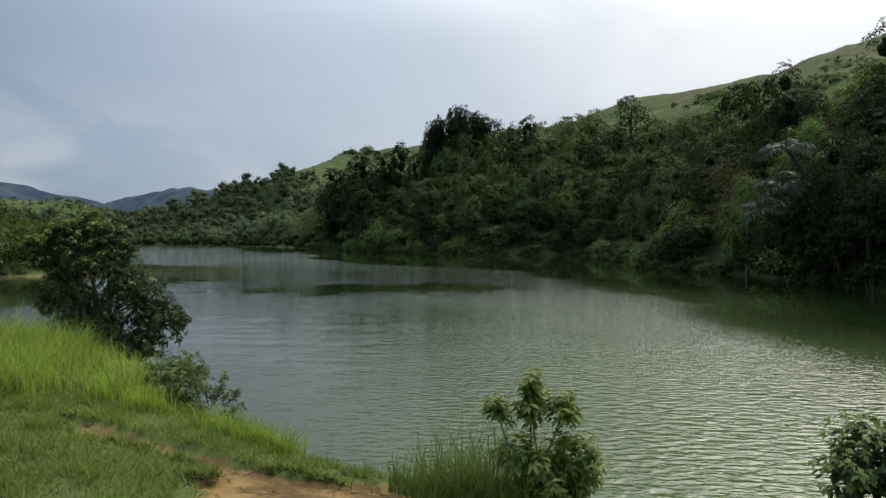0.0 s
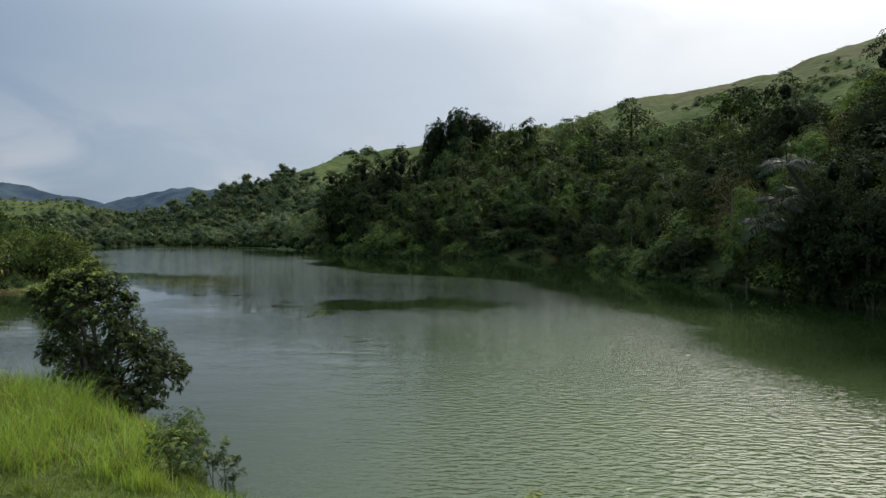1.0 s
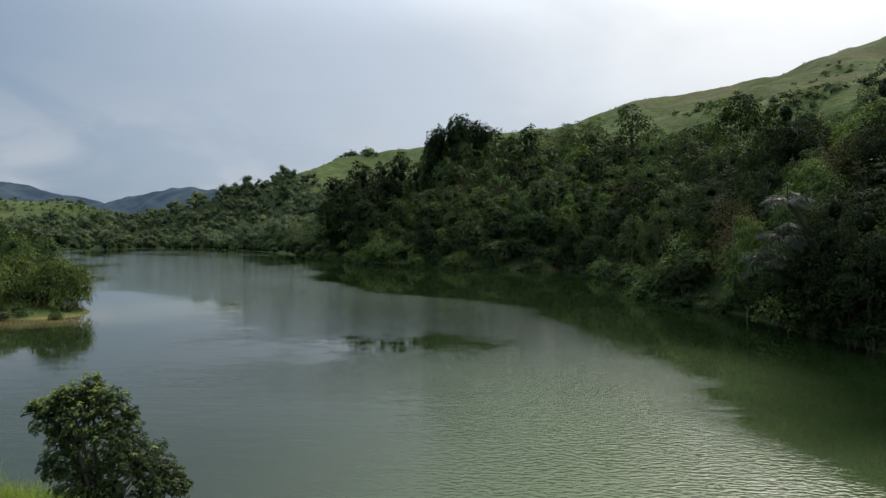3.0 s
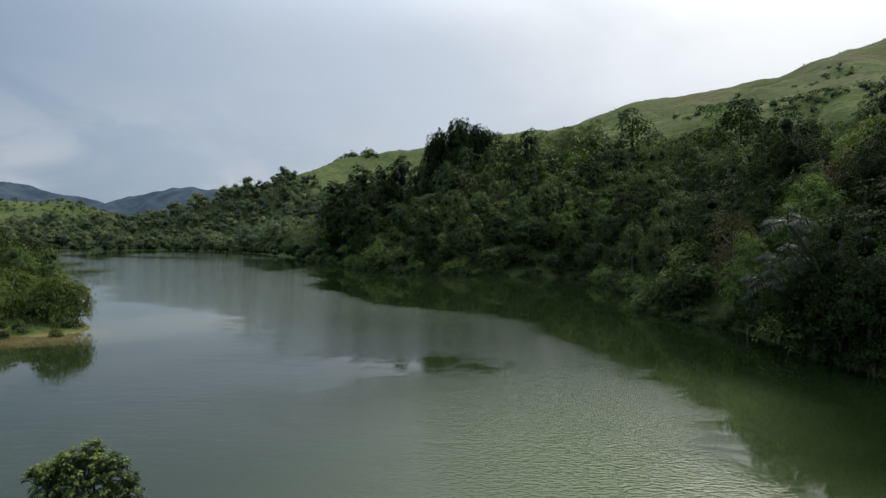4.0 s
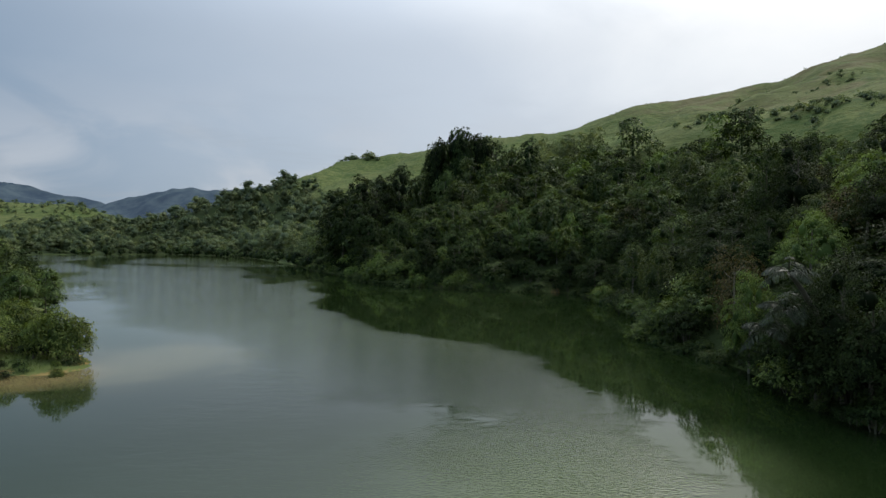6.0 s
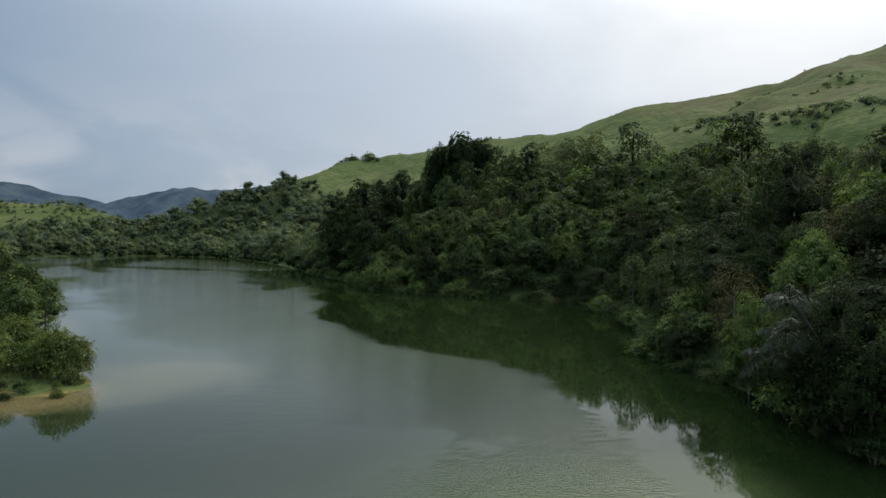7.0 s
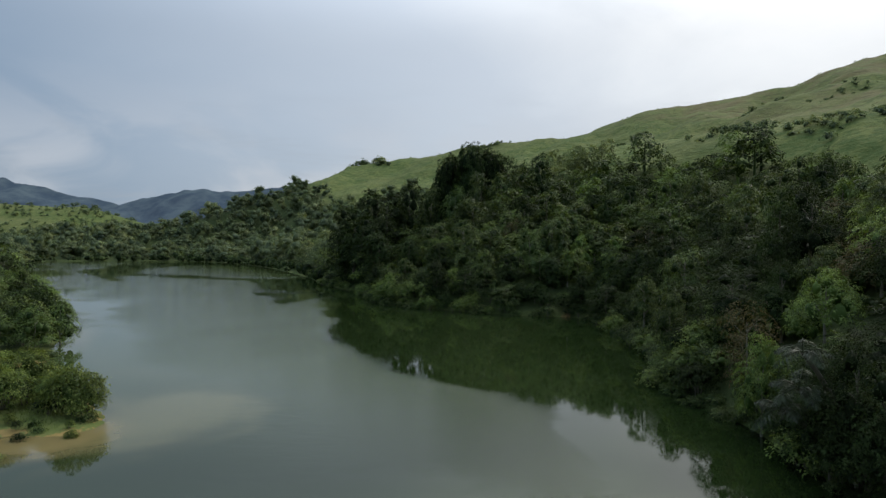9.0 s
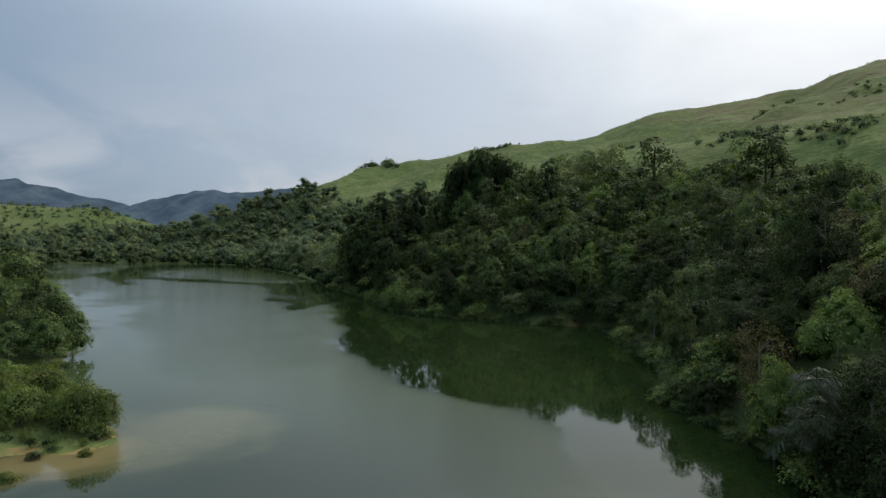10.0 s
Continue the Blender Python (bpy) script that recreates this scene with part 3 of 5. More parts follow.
def wind_at(P):
    """Strength of the ripples on the water: breeze in the open, slack water in the lee and in long streaks."""
    x, y = P[:, 0] + 0.8 * waves(P, 9, 82) + 1.2 * waves(P, 30, 83), P[:, 1]
    d = -shore_distance(P)
    still = 1 - 0.78 * (1 - soften(x, -3.0, 5.0)) * (1 - soften(y + 1.2 * x, 14, 34))
    open_water = breezy(P)
    near = still * open_water * (1 - 0.60 * soften(y + 3 * waves(P, 22, 87), 16, 40)) * (0.55 + 0.45 * soften(x, -9, 3))
    far = soften(y, 44, 80) * soften(d + 5 * waves(P, 60, 84), 6, 16) * open_water
    far = far * outside_slack(P)
    streak = np.minimum(seg_dist(P, np.array((-116.0, 200.0)), np.array((-105.0, 181.0)))[0], seg_dist(P, np.array((-105.0, 181.0)), np.array((-91.0, 150.0)))[0])
    far = far * (0.55 + 0.45 * soften(streak + 2 * waves(P, 18, 90), 1.0, 7.0))
    pool = seg_dist(P, np.array(POOL[0]), np.array(POOL[1]))[0] + 0.9 * waves(P, 5, 88) + 0.9 * waves(P, 2.2, 89, 2)
    near = near * (0.15 + 0.85 * soften(x, -21, -11))
    near = near * (0.10 + 0.90 * soften(pool, 0.6, 6.0))
    patch = soften(waves(P, 55, 86), 0.1, 0.9) * 0.22
    patch = patch * soften(np.hypot(P[:, 0] + 29, P[:, 1] - 37), 11, 24) * open_water
    return np.clip(0.015 + patch + 1.0 * near + 0.36 * far, 0, 1.5)


def build_water():
    xs = graded(-12, 12, 0.6, -345, 62, 1.02)
    ys = graded(8, 45, 0.6, -15, 440, 1.012)
    X, Y = np.meshgrid(xs, ys, indexing="ij")
    P = np.column_stack([X.ravel(), Y.ravel()])
    ny = len(ys)
    i, j = np.meshgrid(np.arange(len(xs) - 1), np.arange(ny - 1), indexing="ij")
    q = np.stack([i * ny + j, (i + 1) * ny + j, (i + 1) * ny + j + 1, i * ny + j + 1], -1).reshape(-1, 4)
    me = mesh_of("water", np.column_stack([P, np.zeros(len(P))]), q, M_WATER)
    # eastern shore left dark for the forest's shade, near middle brightened by colour
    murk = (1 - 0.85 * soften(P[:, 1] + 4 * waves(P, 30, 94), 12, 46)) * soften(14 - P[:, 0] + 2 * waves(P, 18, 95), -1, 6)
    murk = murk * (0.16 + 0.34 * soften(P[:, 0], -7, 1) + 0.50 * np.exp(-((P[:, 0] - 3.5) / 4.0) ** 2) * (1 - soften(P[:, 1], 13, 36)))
    # silt colour also paints the paler sheen of breezy water, none in slack tongues
    silt_sheen = np.concatenate([breezy(c) * outside_slack(c) for c in np.array_split(P, 8)]) * soften(P[:, 1], 25, 70)
    murk = np.maximum(murk, 0.42 * silt_sheen)
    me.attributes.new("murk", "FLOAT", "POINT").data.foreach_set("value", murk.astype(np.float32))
    at = me.attributes.new("wind", "FLOAT", "POINT")
    at.data.foreach_set("value", np.concatenate([wind_at(c) for c in np.array_split(P, 8)]).astype(np.float32))
    tagged(new("water", me), "calm murky green lake water with light ripples", "lake", kind="structure")


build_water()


def build_mountains():
    """Two far ranges behind the valley."""
    ranges = [
        ([(-4416, 383), (-3450, 355), (-2975, 371), (-2693, 350), (-2506, 333), (-2413, 339), (-2351, 309), (-2228, 298), (-2181, 286), (-2129, 259), (-1997, 239), (-1920, 230), (-1782, 192), (-1645, 136)], 3270, 840),
        ([(-2037, 85), (-1832, 155), (-1715, 189), (-1657, 209), (-1512, 236), (-1382, 259), (-1296, 273), (-1209, 257), (-1109, 257), (-995, 269), (-881, 280), (-654, 303), (-204, 291), (461, 238)], 3120, 680),
    ]
    for n, (line, y0, wide) in enumerate(ranges):
        xs = np.linspace(line[0][0], line[-1][0], 150)
        top = np.interp(xs, [p[0] for p in line], [p[1] for p in line])
        ts = np.linspace(0, 1, 26)
        X, T = np.meshgrid(xs, ts, indexing="ij")
        P = np.column_stack([X.ravel(), (y0 - wide * T).ravel()])
        z = (top[:, None] * (1 - T) ** 1.15).ravel() + (np.sin(T * math.pi).ravel() * (waves(P, 700, 31 + n) * 36 + waves(P, 240, 41 + n) * 14)) + waves(P, 130, 51 + n) * 4 * (1 - T).ravel()
        i, j = np.meshgrid(np.arange(149), np.arange(25), indexing="ij")
        q = np.stack([i * 26 + j, i * 26 + j + 1, (i + 1) * 26 + j + 1, (i + 1) * 26 + j], -1).reshape(-1, 4)
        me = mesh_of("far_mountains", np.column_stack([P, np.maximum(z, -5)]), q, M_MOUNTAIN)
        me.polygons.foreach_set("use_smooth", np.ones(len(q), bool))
        tagged(new("backdrop", me), "far mountain range in painted blue-green haze under low cloud", "mountains", kind="structure")


build_mountains()


# ---- forest trees ----
def tree_kind(seed, height, width, mat, label, sprays=150, per=18, leaf=0.34, lobes=8, bare=0.30, layered=False, name="tree", heart=0.40, vines=0, fine=1.0):
    """One tree: an Empty at its foot, trunk and crown."""
    rng = np.random.RandomState(seed)
    root = tagged(new(name), label, "tree", "forest trees")
    ls = []
    for n in range(lobes):
        a = n * 2.4 + rng.uniform(0, 1)
        h = rng.uniform(0.12, 0.95) if n else 0.95
        r = width * (0.15 + 0.12 * math.sin(math.pi * min(h, 0.9))) * rng.uniform(0.75, 1.25)
        out = (width * 0.5 - r * 0.7) * rng.uniform(0.5, 1.0) * (1.0 - 0.6 * max(h - 0.6, 0) / 0.4)
        zc = height * (bare + (1 - bare) * h) - r * 0.75
        ls.append(((math.cos(a) * out, math.sin(a) * out, zc), (r, r, r * (0.40 if layered else 1.0))))
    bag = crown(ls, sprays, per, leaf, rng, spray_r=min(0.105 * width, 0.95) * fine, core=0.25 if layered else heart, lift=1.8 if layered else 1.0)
    # creepers that hang down the sides of the crown
    for _ in range(vines):
        a, out = rng.uniform(0, 2 * math.pi), width * rng.uniform(0.30, 0.46)
        z0, z1 = height * rng.uniform(0.55, 0.85), height * rng.uniform(0.02, 0.30)
        k = int((z0 - z1) * 11 / fine)
        t = np.linspace(0, 1, k)
        c = np.column_stack([math.cos(a) * out * (1 + 0.10 * t), math.sin(a) * out * (1 + 0.10 * t), z0 + (z1 - z0) * t]) + rng.normal(size=(k, 3)) * (0.22, 0.22, 0.10)
        nv = np.array([math.cos(a), math.sin(a), 0.5]) + rng.normal(size=(k, 3)) * 0.4
        sv = leaf * rng.uniform(0.6, 1.2, k)
        bag.put(*leaf_quads(c, nv, sv, sv * 0.55, rng, np.array([[0, 0, -1.0]]) + rng.normal(size=(k, 3)) * 0.3))
    part("trunk", trunk_bag(height * 0.8, 0.022 * height, rng).smooth("trunk", M_TWIG if mat is M_DARK else M_BARK), root)
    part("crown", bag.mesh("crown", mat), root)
    return root


FOREST_KINDS = [
    tree_kind(1, 9.0, 7.0, M_DARK, "tall dark green broadleaf tree on the wooded slope", lobes=11, vines=3),
    tree_kind(2, 8.0, 7.5, M_MID, "round mid-green broadleaf tree on the wooded slope", lobes=12),
    tree_kind(3, 7.0, 6.0, M_LIGHT, "light green broadleaf tree among darker trees", leaf=0.38, sprays=120, lobes=9),
    tree_kind(4, 10.5, 6.5, M_MID, "slender mid-green forest tree with hanging creepers", bare=0.36, lobes=9, vines=6),
    tree_kind(5, 9.0, 8.5, M_DARK, "spreading dark tree with layered foliage", layered=True, lobes=15, sprays=170),
    tree_kind(6, 7.5, 7.0, M_MID, "leafy green tree with a broken crown outline", lobes=10, leaf=0.42, sprays=130),
    tree_kind(7, 6.0, 6.5, M_DUSK, "dull brownish-green tree with thin foliage", sprays=170, per=14, leaf=0.20, heart=0.0),
    tree_kind(8, 9.5, 5.5, M_DARK, "narrow dark green forest tree draped in creepers", lobes=9, bare=0.2, vines=7),
    tree_kind(19, 15.0, 15.0, M_DARK, "broad dark tree with a domed crown on the hilltop", lobes=30, sprays=560, per=22, leaf=0.46, bare=0.22, heart=0.6),
    tree_kind(31, 9.0, 7.0, M_DARK, "dark leafy tree leaning over the lake shore", lobes=13, sprays=330, per=26, leaf=0.17, vines=8, fine=0.72),
    tree_kind(32, 8.0, 7.0, M_MID, "green tree with fine leaves above the lake shore", lobes=12, sprays=320, per=26, leaf=0.18, vines=4, fine=0.72),
    tree_kind(33, 6.5, 6.0, M_LIGHT, "light green tree with fine leaves above the lake shore", lobes=10, sprays=280, per=24, leaf=0.18, fine=0.72),
    tree_kind(34, 9.0, 8.0, M_DARK, "dark tree with tiers of foliage above the lake shore", layered=True, lobes=15, sprays=330, per=26, leaf=0.17, fine=0.75),
]
KIND_SIZE = [9.0, 8.0, 7.0, 10.5, 9.0, 7.5, 6.0, 9.5, 15.0, 9.0, 8.0, 6.5, 9.0]
used = set()


def plant(kinds, n, x, y, turn, sx, sz, sink=0.15, label=""):
    """Stand the n-th kind at x, y; the first use takes the tree itself."""
    m = pose(x, y, gz(x, y) - sink, 0, 0, turn) @ Matrix.Diagonal((sx, sx, sz, 1))
    ob = kinds[n]
    if ob.name in used:
        ob = copy_thing(ob, m @ Matrix.Diagonal((1 / ob.scale[0], 1 / ob.scale[1], 1 / ob.scale[2], 1)))
    else:
        used.add(ob.name)
        ob.matrix_basis = m
    return tagged(ob, label) if label else ob


def forest_places():
    """Uneven rows of places over the wooded slopes: x, y, metres from the shore."""
    rng = np.random.RandomState(77)
    out = []
    x0, x1, y0, y1 = -640, 190, 14, 720
    g = 5.2
    X, Y = np.meshgrid(np.arange(x0, x1, g), np.arange(y0, y1, g), indexing="ij")
    P = np.column_stack([X.ravel(), Y.ravel()]) + rng.uniform(-0.45, 0.45, (X.size, 2)) * g
    d = shore_distance(P)
    w = wooded(P, d)
    # thinner with distance, where crowns are joined anyway
    keep = (w > 0.5) & (d > np.where(P[:, 0] < -44, 4.5, 1.0)) & ~((P[:, 0] < -40) & (P[:, 1] < 84))
    far = np.hypot(P[:, 0], P[:, 1])
    keep &= rng.uniform(size=len(P)) < np.clip(1.25 - far / 520, 0.62, 1)
    keep &= (P[:, 0] < 0.80 * P[:, 1] + 12) & (P[:, 0] > -0.95 * P[:, 1] - 10)
    return P[keep], d[keep], far[keep]


LANDMARKS = [  # kind, x, y, turn, width factor, top height
    (8, -4.2, 185, 10, 0.66, 38.8), (8, 2.4, 184, 120, 0.74, 42.2), (8, 8.4, 186, 200, 0.66, 40.6), (1, -9, 181, 30, 1.2, 29.5), (1, -2, 177, 60, 1.2, 29.5), (5, 5, 177, 90, 1.3, 32.5), (1, 11, 177, 120, 1.3, 33.0), (3, 17, 180, 0, 1.3, 36.5), (0, 22, 181, 60, 1.2, 38.5), (4, 13.0, 184, 80, 1.1, 40.5), (0, -5.5, 184, 80, 1.0, 33.5), (4, 16.5, 187, 300, 0.9, 38.0),
    (0, -27, 171, 0, 1.7, 21), (7, -30.5, 177, 50, 1.9, 23), (0, -23.5, 164, 100, 1.5, 18), (0, -20.5, 156, 160, 1.4, 15.5), (7, -34, 184, 210, 1.9, 24), (0, -26.5, 185, 260, 1.8, 28),
    (7, -20, 172, 300, 1.9, 27), (0, -15, 178, 340, 1.6, 30),
    (4, 30.3, 61.5, 20, 0.56, 19.6), (9, 20.3, 33.2, 70, 0.62, 8.6), (9, 20.2, 35.4, 0, 0.60, 7.0), (12, 20.8, 37.4, 150, 0.62, 8.2), (9, 20.4, 31.0, 200, 0.65, 7.6), (10, 20.3, 62.4, 0, 0.55, 8.6), (10, 38.5, 58, 120, 0.8, 19.3), (6, 21.5, 48.5, 0, 0.8, 8.8), (11, 20.3, 43.5, 90, 0.6, 7.2), (11, 26.2, 46.7, 30, 0.85, 11.6),
]


def in_sight(P, z):
    """Which places show above the land between them and the open water over the near bank."""
    ok = np.ones(len(P), bool)
    for t in np.linspace(0.08, 0.97, 26):
        ok &= ground_height(P * t) < z * t + 15.0 * (1 - t) + 1.0
    return ok


def build_forest():
    rng = np.random.RandomState(5)
    P, d, far = forest_places()
    order = np.argsort(far)
    for n, x, y, turn, wf, top in LANDMARKS:
        s = (top - gz(x, y)) / KIND_SIZE[n]
        plant(FOREST_KINDS, n, x, y, turn, wf, s)
    single = [i for i in order if (P[i, 0] > -45 and d[i] < 75 and P[i, 1] < 200) or (P[i, 0] < -45 and P[i, 1] < 125)][:290]
    taken = set(single)
    weights = np.array([0.15, 0.19, 0.22, 0.15, 0.08, 0.14, 0.02, 0.05])
    # dark kinds favoured low on the shore, standing in for its shade
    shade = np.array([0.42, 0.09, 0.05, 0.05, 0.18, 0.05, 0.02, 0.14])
    for i in single:
        x, y = P[i]
        if min((x - l[1]) ** 2 + (y - l[2]) ** 2 for l in LANDMARKS) < 6:
            continue
        if y < 66 and x > 0:
            # near the water darker kinds replace the bank's shade, lighter kinds above
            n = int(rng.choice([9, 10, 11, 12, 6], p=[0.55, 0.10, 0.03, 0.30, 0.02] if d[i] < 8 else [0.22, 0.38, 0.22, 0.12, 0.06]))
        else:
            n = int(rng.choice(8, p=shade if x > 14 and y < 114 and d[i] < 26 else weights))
        grow = (0.72 if y < 62 else 0.62) + 0.34 * min(d[i] / (34 if y < 110 else 18), 1)
        plant(FOREST_KINDS, n, x, y, rng.uniform(0, 360), grow * rng.uniform(0.75, 1.4), grow * rng.uniform(0.8, 1.4))
    # the woods beyond, joined
    rest = [i for i in order if i not in taken]
    low, thin = [], []
    for k in range(7):
        r = np.random.RandomState(100 + k)
        ls = [((r.uniform(-1.6, 1.6), r.uniform(-1.6, 1.6), 2.9 + r.uniform(-1.4, 2.4)), (r.uniform(1.2, 2.1),) * 2 + (r.uniform(1.0, 1.7),)) for _ in range(5)]
        b = crown(ls, 88, 10, 0.44, r, spray_r=0.72, core=0.0)
        b.put(*tube([(0, 0, -0.5), (0.1, 0, 2.5), (0, 0, 4.5)], [0.22, 0.16, 0.1], 5))
        low.append(b.arrays())
        thin.append(crown(ls, 40, 7, 0.54, r, spray_r=0.75, core=0.72, vary=0.2, heart_shade=-0.15).arrays())
    bags = [Bag(), Bag(), Bag(), Bag(), Bag()]
    zs = ground_height(P[rest])
    seen = in_sight(P[rest], zs + 9)
    for i, z, vis in zip(rest, zs, seen):
        if not vis:
            continue
        v, q, tn = (low if far[i] < 300 else thin)[rng.randint(7)]
        a = rng.uniform(0, 2 * math.pi)
        s = (0.6 + 1.3 * rng.uniform() ** 1.8) * (1 + 0.25 * min(far[i] / 400, 1)) * (0.75 + 0.25 * min(d[i] / 15, 1))
        rot = np.array([[math.cos(a), -math.sin(a), 0], [math.sin(a), math.cos(a), 0], [0, 0, rng.uniform(0.75, 1.2)]])
        # distant crowns get the haze-paled leaf colours
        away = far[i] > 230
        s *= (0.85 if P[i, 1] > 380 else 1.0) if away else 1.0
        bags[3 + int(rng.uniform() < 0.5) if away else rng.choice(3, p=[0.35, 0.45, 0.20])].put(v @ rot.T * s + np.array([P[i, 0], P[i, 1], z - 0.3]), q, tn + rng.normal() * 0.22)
    for b, mt, lb in zip(bags, (M_DARK, M_MID, M_LIGHT, M_HAZED, M_HAZED2), ("dark", "mid-green", "light green", "hazy green", "green")):
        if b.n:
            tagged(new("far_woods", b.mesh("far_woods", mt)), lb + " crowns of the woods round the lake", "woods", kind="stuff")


build_forest()


# ---- shrubs of the shores ----
def shrub_kind(seed, height, width, mat, label, sprays=80, per=14, leaf=0.19, lobes=6, stems=4, heart=0.36):
    """A many-stemmed shrub: an Empty at its foot, stems and foliage."""
    rng = np.random.RandomState(seed)
    root = tagged(new("shrub"), label, "shrub", "shore shrubs")
    ls = []
    for n in range(lobes):
        a = n * 2.4 + rng.uniform(0, 1)
        r = width * rng.uniform(0.20, 0.30)
        out = (width * 0.5 - r * 0.8) * (rng.uniform(0.4, 1.0) if n else 0.0)
        zc = max(height - r * 0.9 - 0.55 * out * rng.uniform(0.4, 1.2), r * 0.45)
        ls.append(((math.cos(a) * out, math.sin(a) * out, zc), (r, r, r * 0.85)))
    bag = Bag()
    for n in range(stems):
        e = np.array(ls[n % lobes][0])
        bag.put(*tube([(rng.uniform(-0.15, 0.15), rng.uniform(-0.15, 0.15), -0.4), e * 0.5 + rng.normal(size=3) * 0.08, e],
                      [0.05 * height / 2, 0.035 * height / 2, 0.012], 5))
    part("woody_base", bag.smooth("woody_base", M_TWIG), root)
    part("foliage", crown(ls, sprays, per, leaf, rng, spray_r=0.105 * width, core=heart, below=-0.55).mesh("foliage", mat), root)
    return root


SHRUB_KINDS = [
    shrub_kind(201, 2.6, 4.2, M_LIGHT, "bright green shrub mound hanging over the water", sprays=110),
    shrub_kind(202, 2.2, 3.6, M_MID, "green shrub at the water's edge", sprays=100, leaf=0.17),
    shrub_kind(203, 2.8, 3.4, M_DARK, "dark green shrub under the forest edge", sprays=110, leaf=0.16),
    shrub_kind(204, 1.8, 4.0, M_MID, "low spreading green shrub at the shoreline", lobes=8),
    shrub_kind(205, 2.6, 4.4, M_OLIVE, "olive green shrub with open branches on the sandy islet", lobes=10, sprays=190, per=16, leaf=0.17, stems=9, heart=0.3),
    shrub_kind(206, 2.2, 3.2, M_OLIVE, "rounded olive green shrub on the sandy islet", lobes=7, sprays=130, per=16, leaf=0.16, heart=0.35),
]


def along_shore(first, last, gap):
    """Places every gap metres along the shoreline between two of its corners, with the way inland."""
    out, left = [], 0.0
    for i in range(first, last):
        a, b = SH[i], SH[i + 1]
        L = float(np.linalg.norm(b - a))
        t = left
        while t < L:
            w = (b - a) / L
            out.append((a + w * t, np.array([w[1], -w[0]])))
            t += gap
        left = t - L
    return out


def build_shore_shrubs():
    rng = np.random.RandomState(9)
    # the steep eastern shore, from its nearest stretch to the far point
    for p, inland in along_shore(22, 41, 1.9):
        for row in range(2):
            q = p + inland * (rng.uniform(-0.3, 0.9) + row * rng.uniform(2.0, 3.6)) + rng.uniform(-0.7, 0.7, 2)
            # darker shrubs on the nearest stretch stand in for the overhang's shade
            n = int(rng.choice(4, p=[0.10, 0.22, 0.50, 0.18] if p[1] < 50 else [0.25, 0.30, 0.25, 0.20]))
            s = rng.uniform(0.65, 1.15) * (1 + 0.25 * row)
            plant(SHRUB_KINDS, n, q[0], q[1], rng.uniform(0, 360), s, s * rng.uniform(0.8, 1.3), 0.2)
    for p, inland in along_shore(23, 29, 1.3):
        q = p + inland * rng.uniform(-0.7, 0.3)
        s = rng.uniform(0.4, 0.75)
        plant(SHRUB_KINDS, int(rng.choice([1, 2, 2, 3])), q[0], q[1], rng.uniform(0, 360), s, s * rng.uniform(0.8, 1.2), 0.1)
    # the bright headland and the overgrown point
    for n, x, y, s in ((0, -15.0, 132.5, 1.7), (0, -13.0, 131.0, 1.4), (0, -11.0, 129.5, 1.6), (0, -16.5, 136, 1.5), (0, -8, 128.5, 1.3), (1, -5, 126.5, 1.4),
                       (2, 20.4, 32.6, 1.3), (2, 20.6, 39.6, 1.3), (2, 21.0, 33.8, 1.6), (2, 21.4, 38.0, 1.6), (2, 21.6, 31.5, 1.7), (1, 19.4, 58.5, 1.0), (0, 20.3, 56.0, 1.2), (1, 21.6, 54.5, 1.4), (1, 19.6, 61.8, 1.0), (1, 20.5, 60, 1.3), (0, 22.0, 58.0, 1.4)):
        plant(SHRUB_KINDS, n, x, y, rng.uniform(0, 360), s, s * 1.1, 0.2)
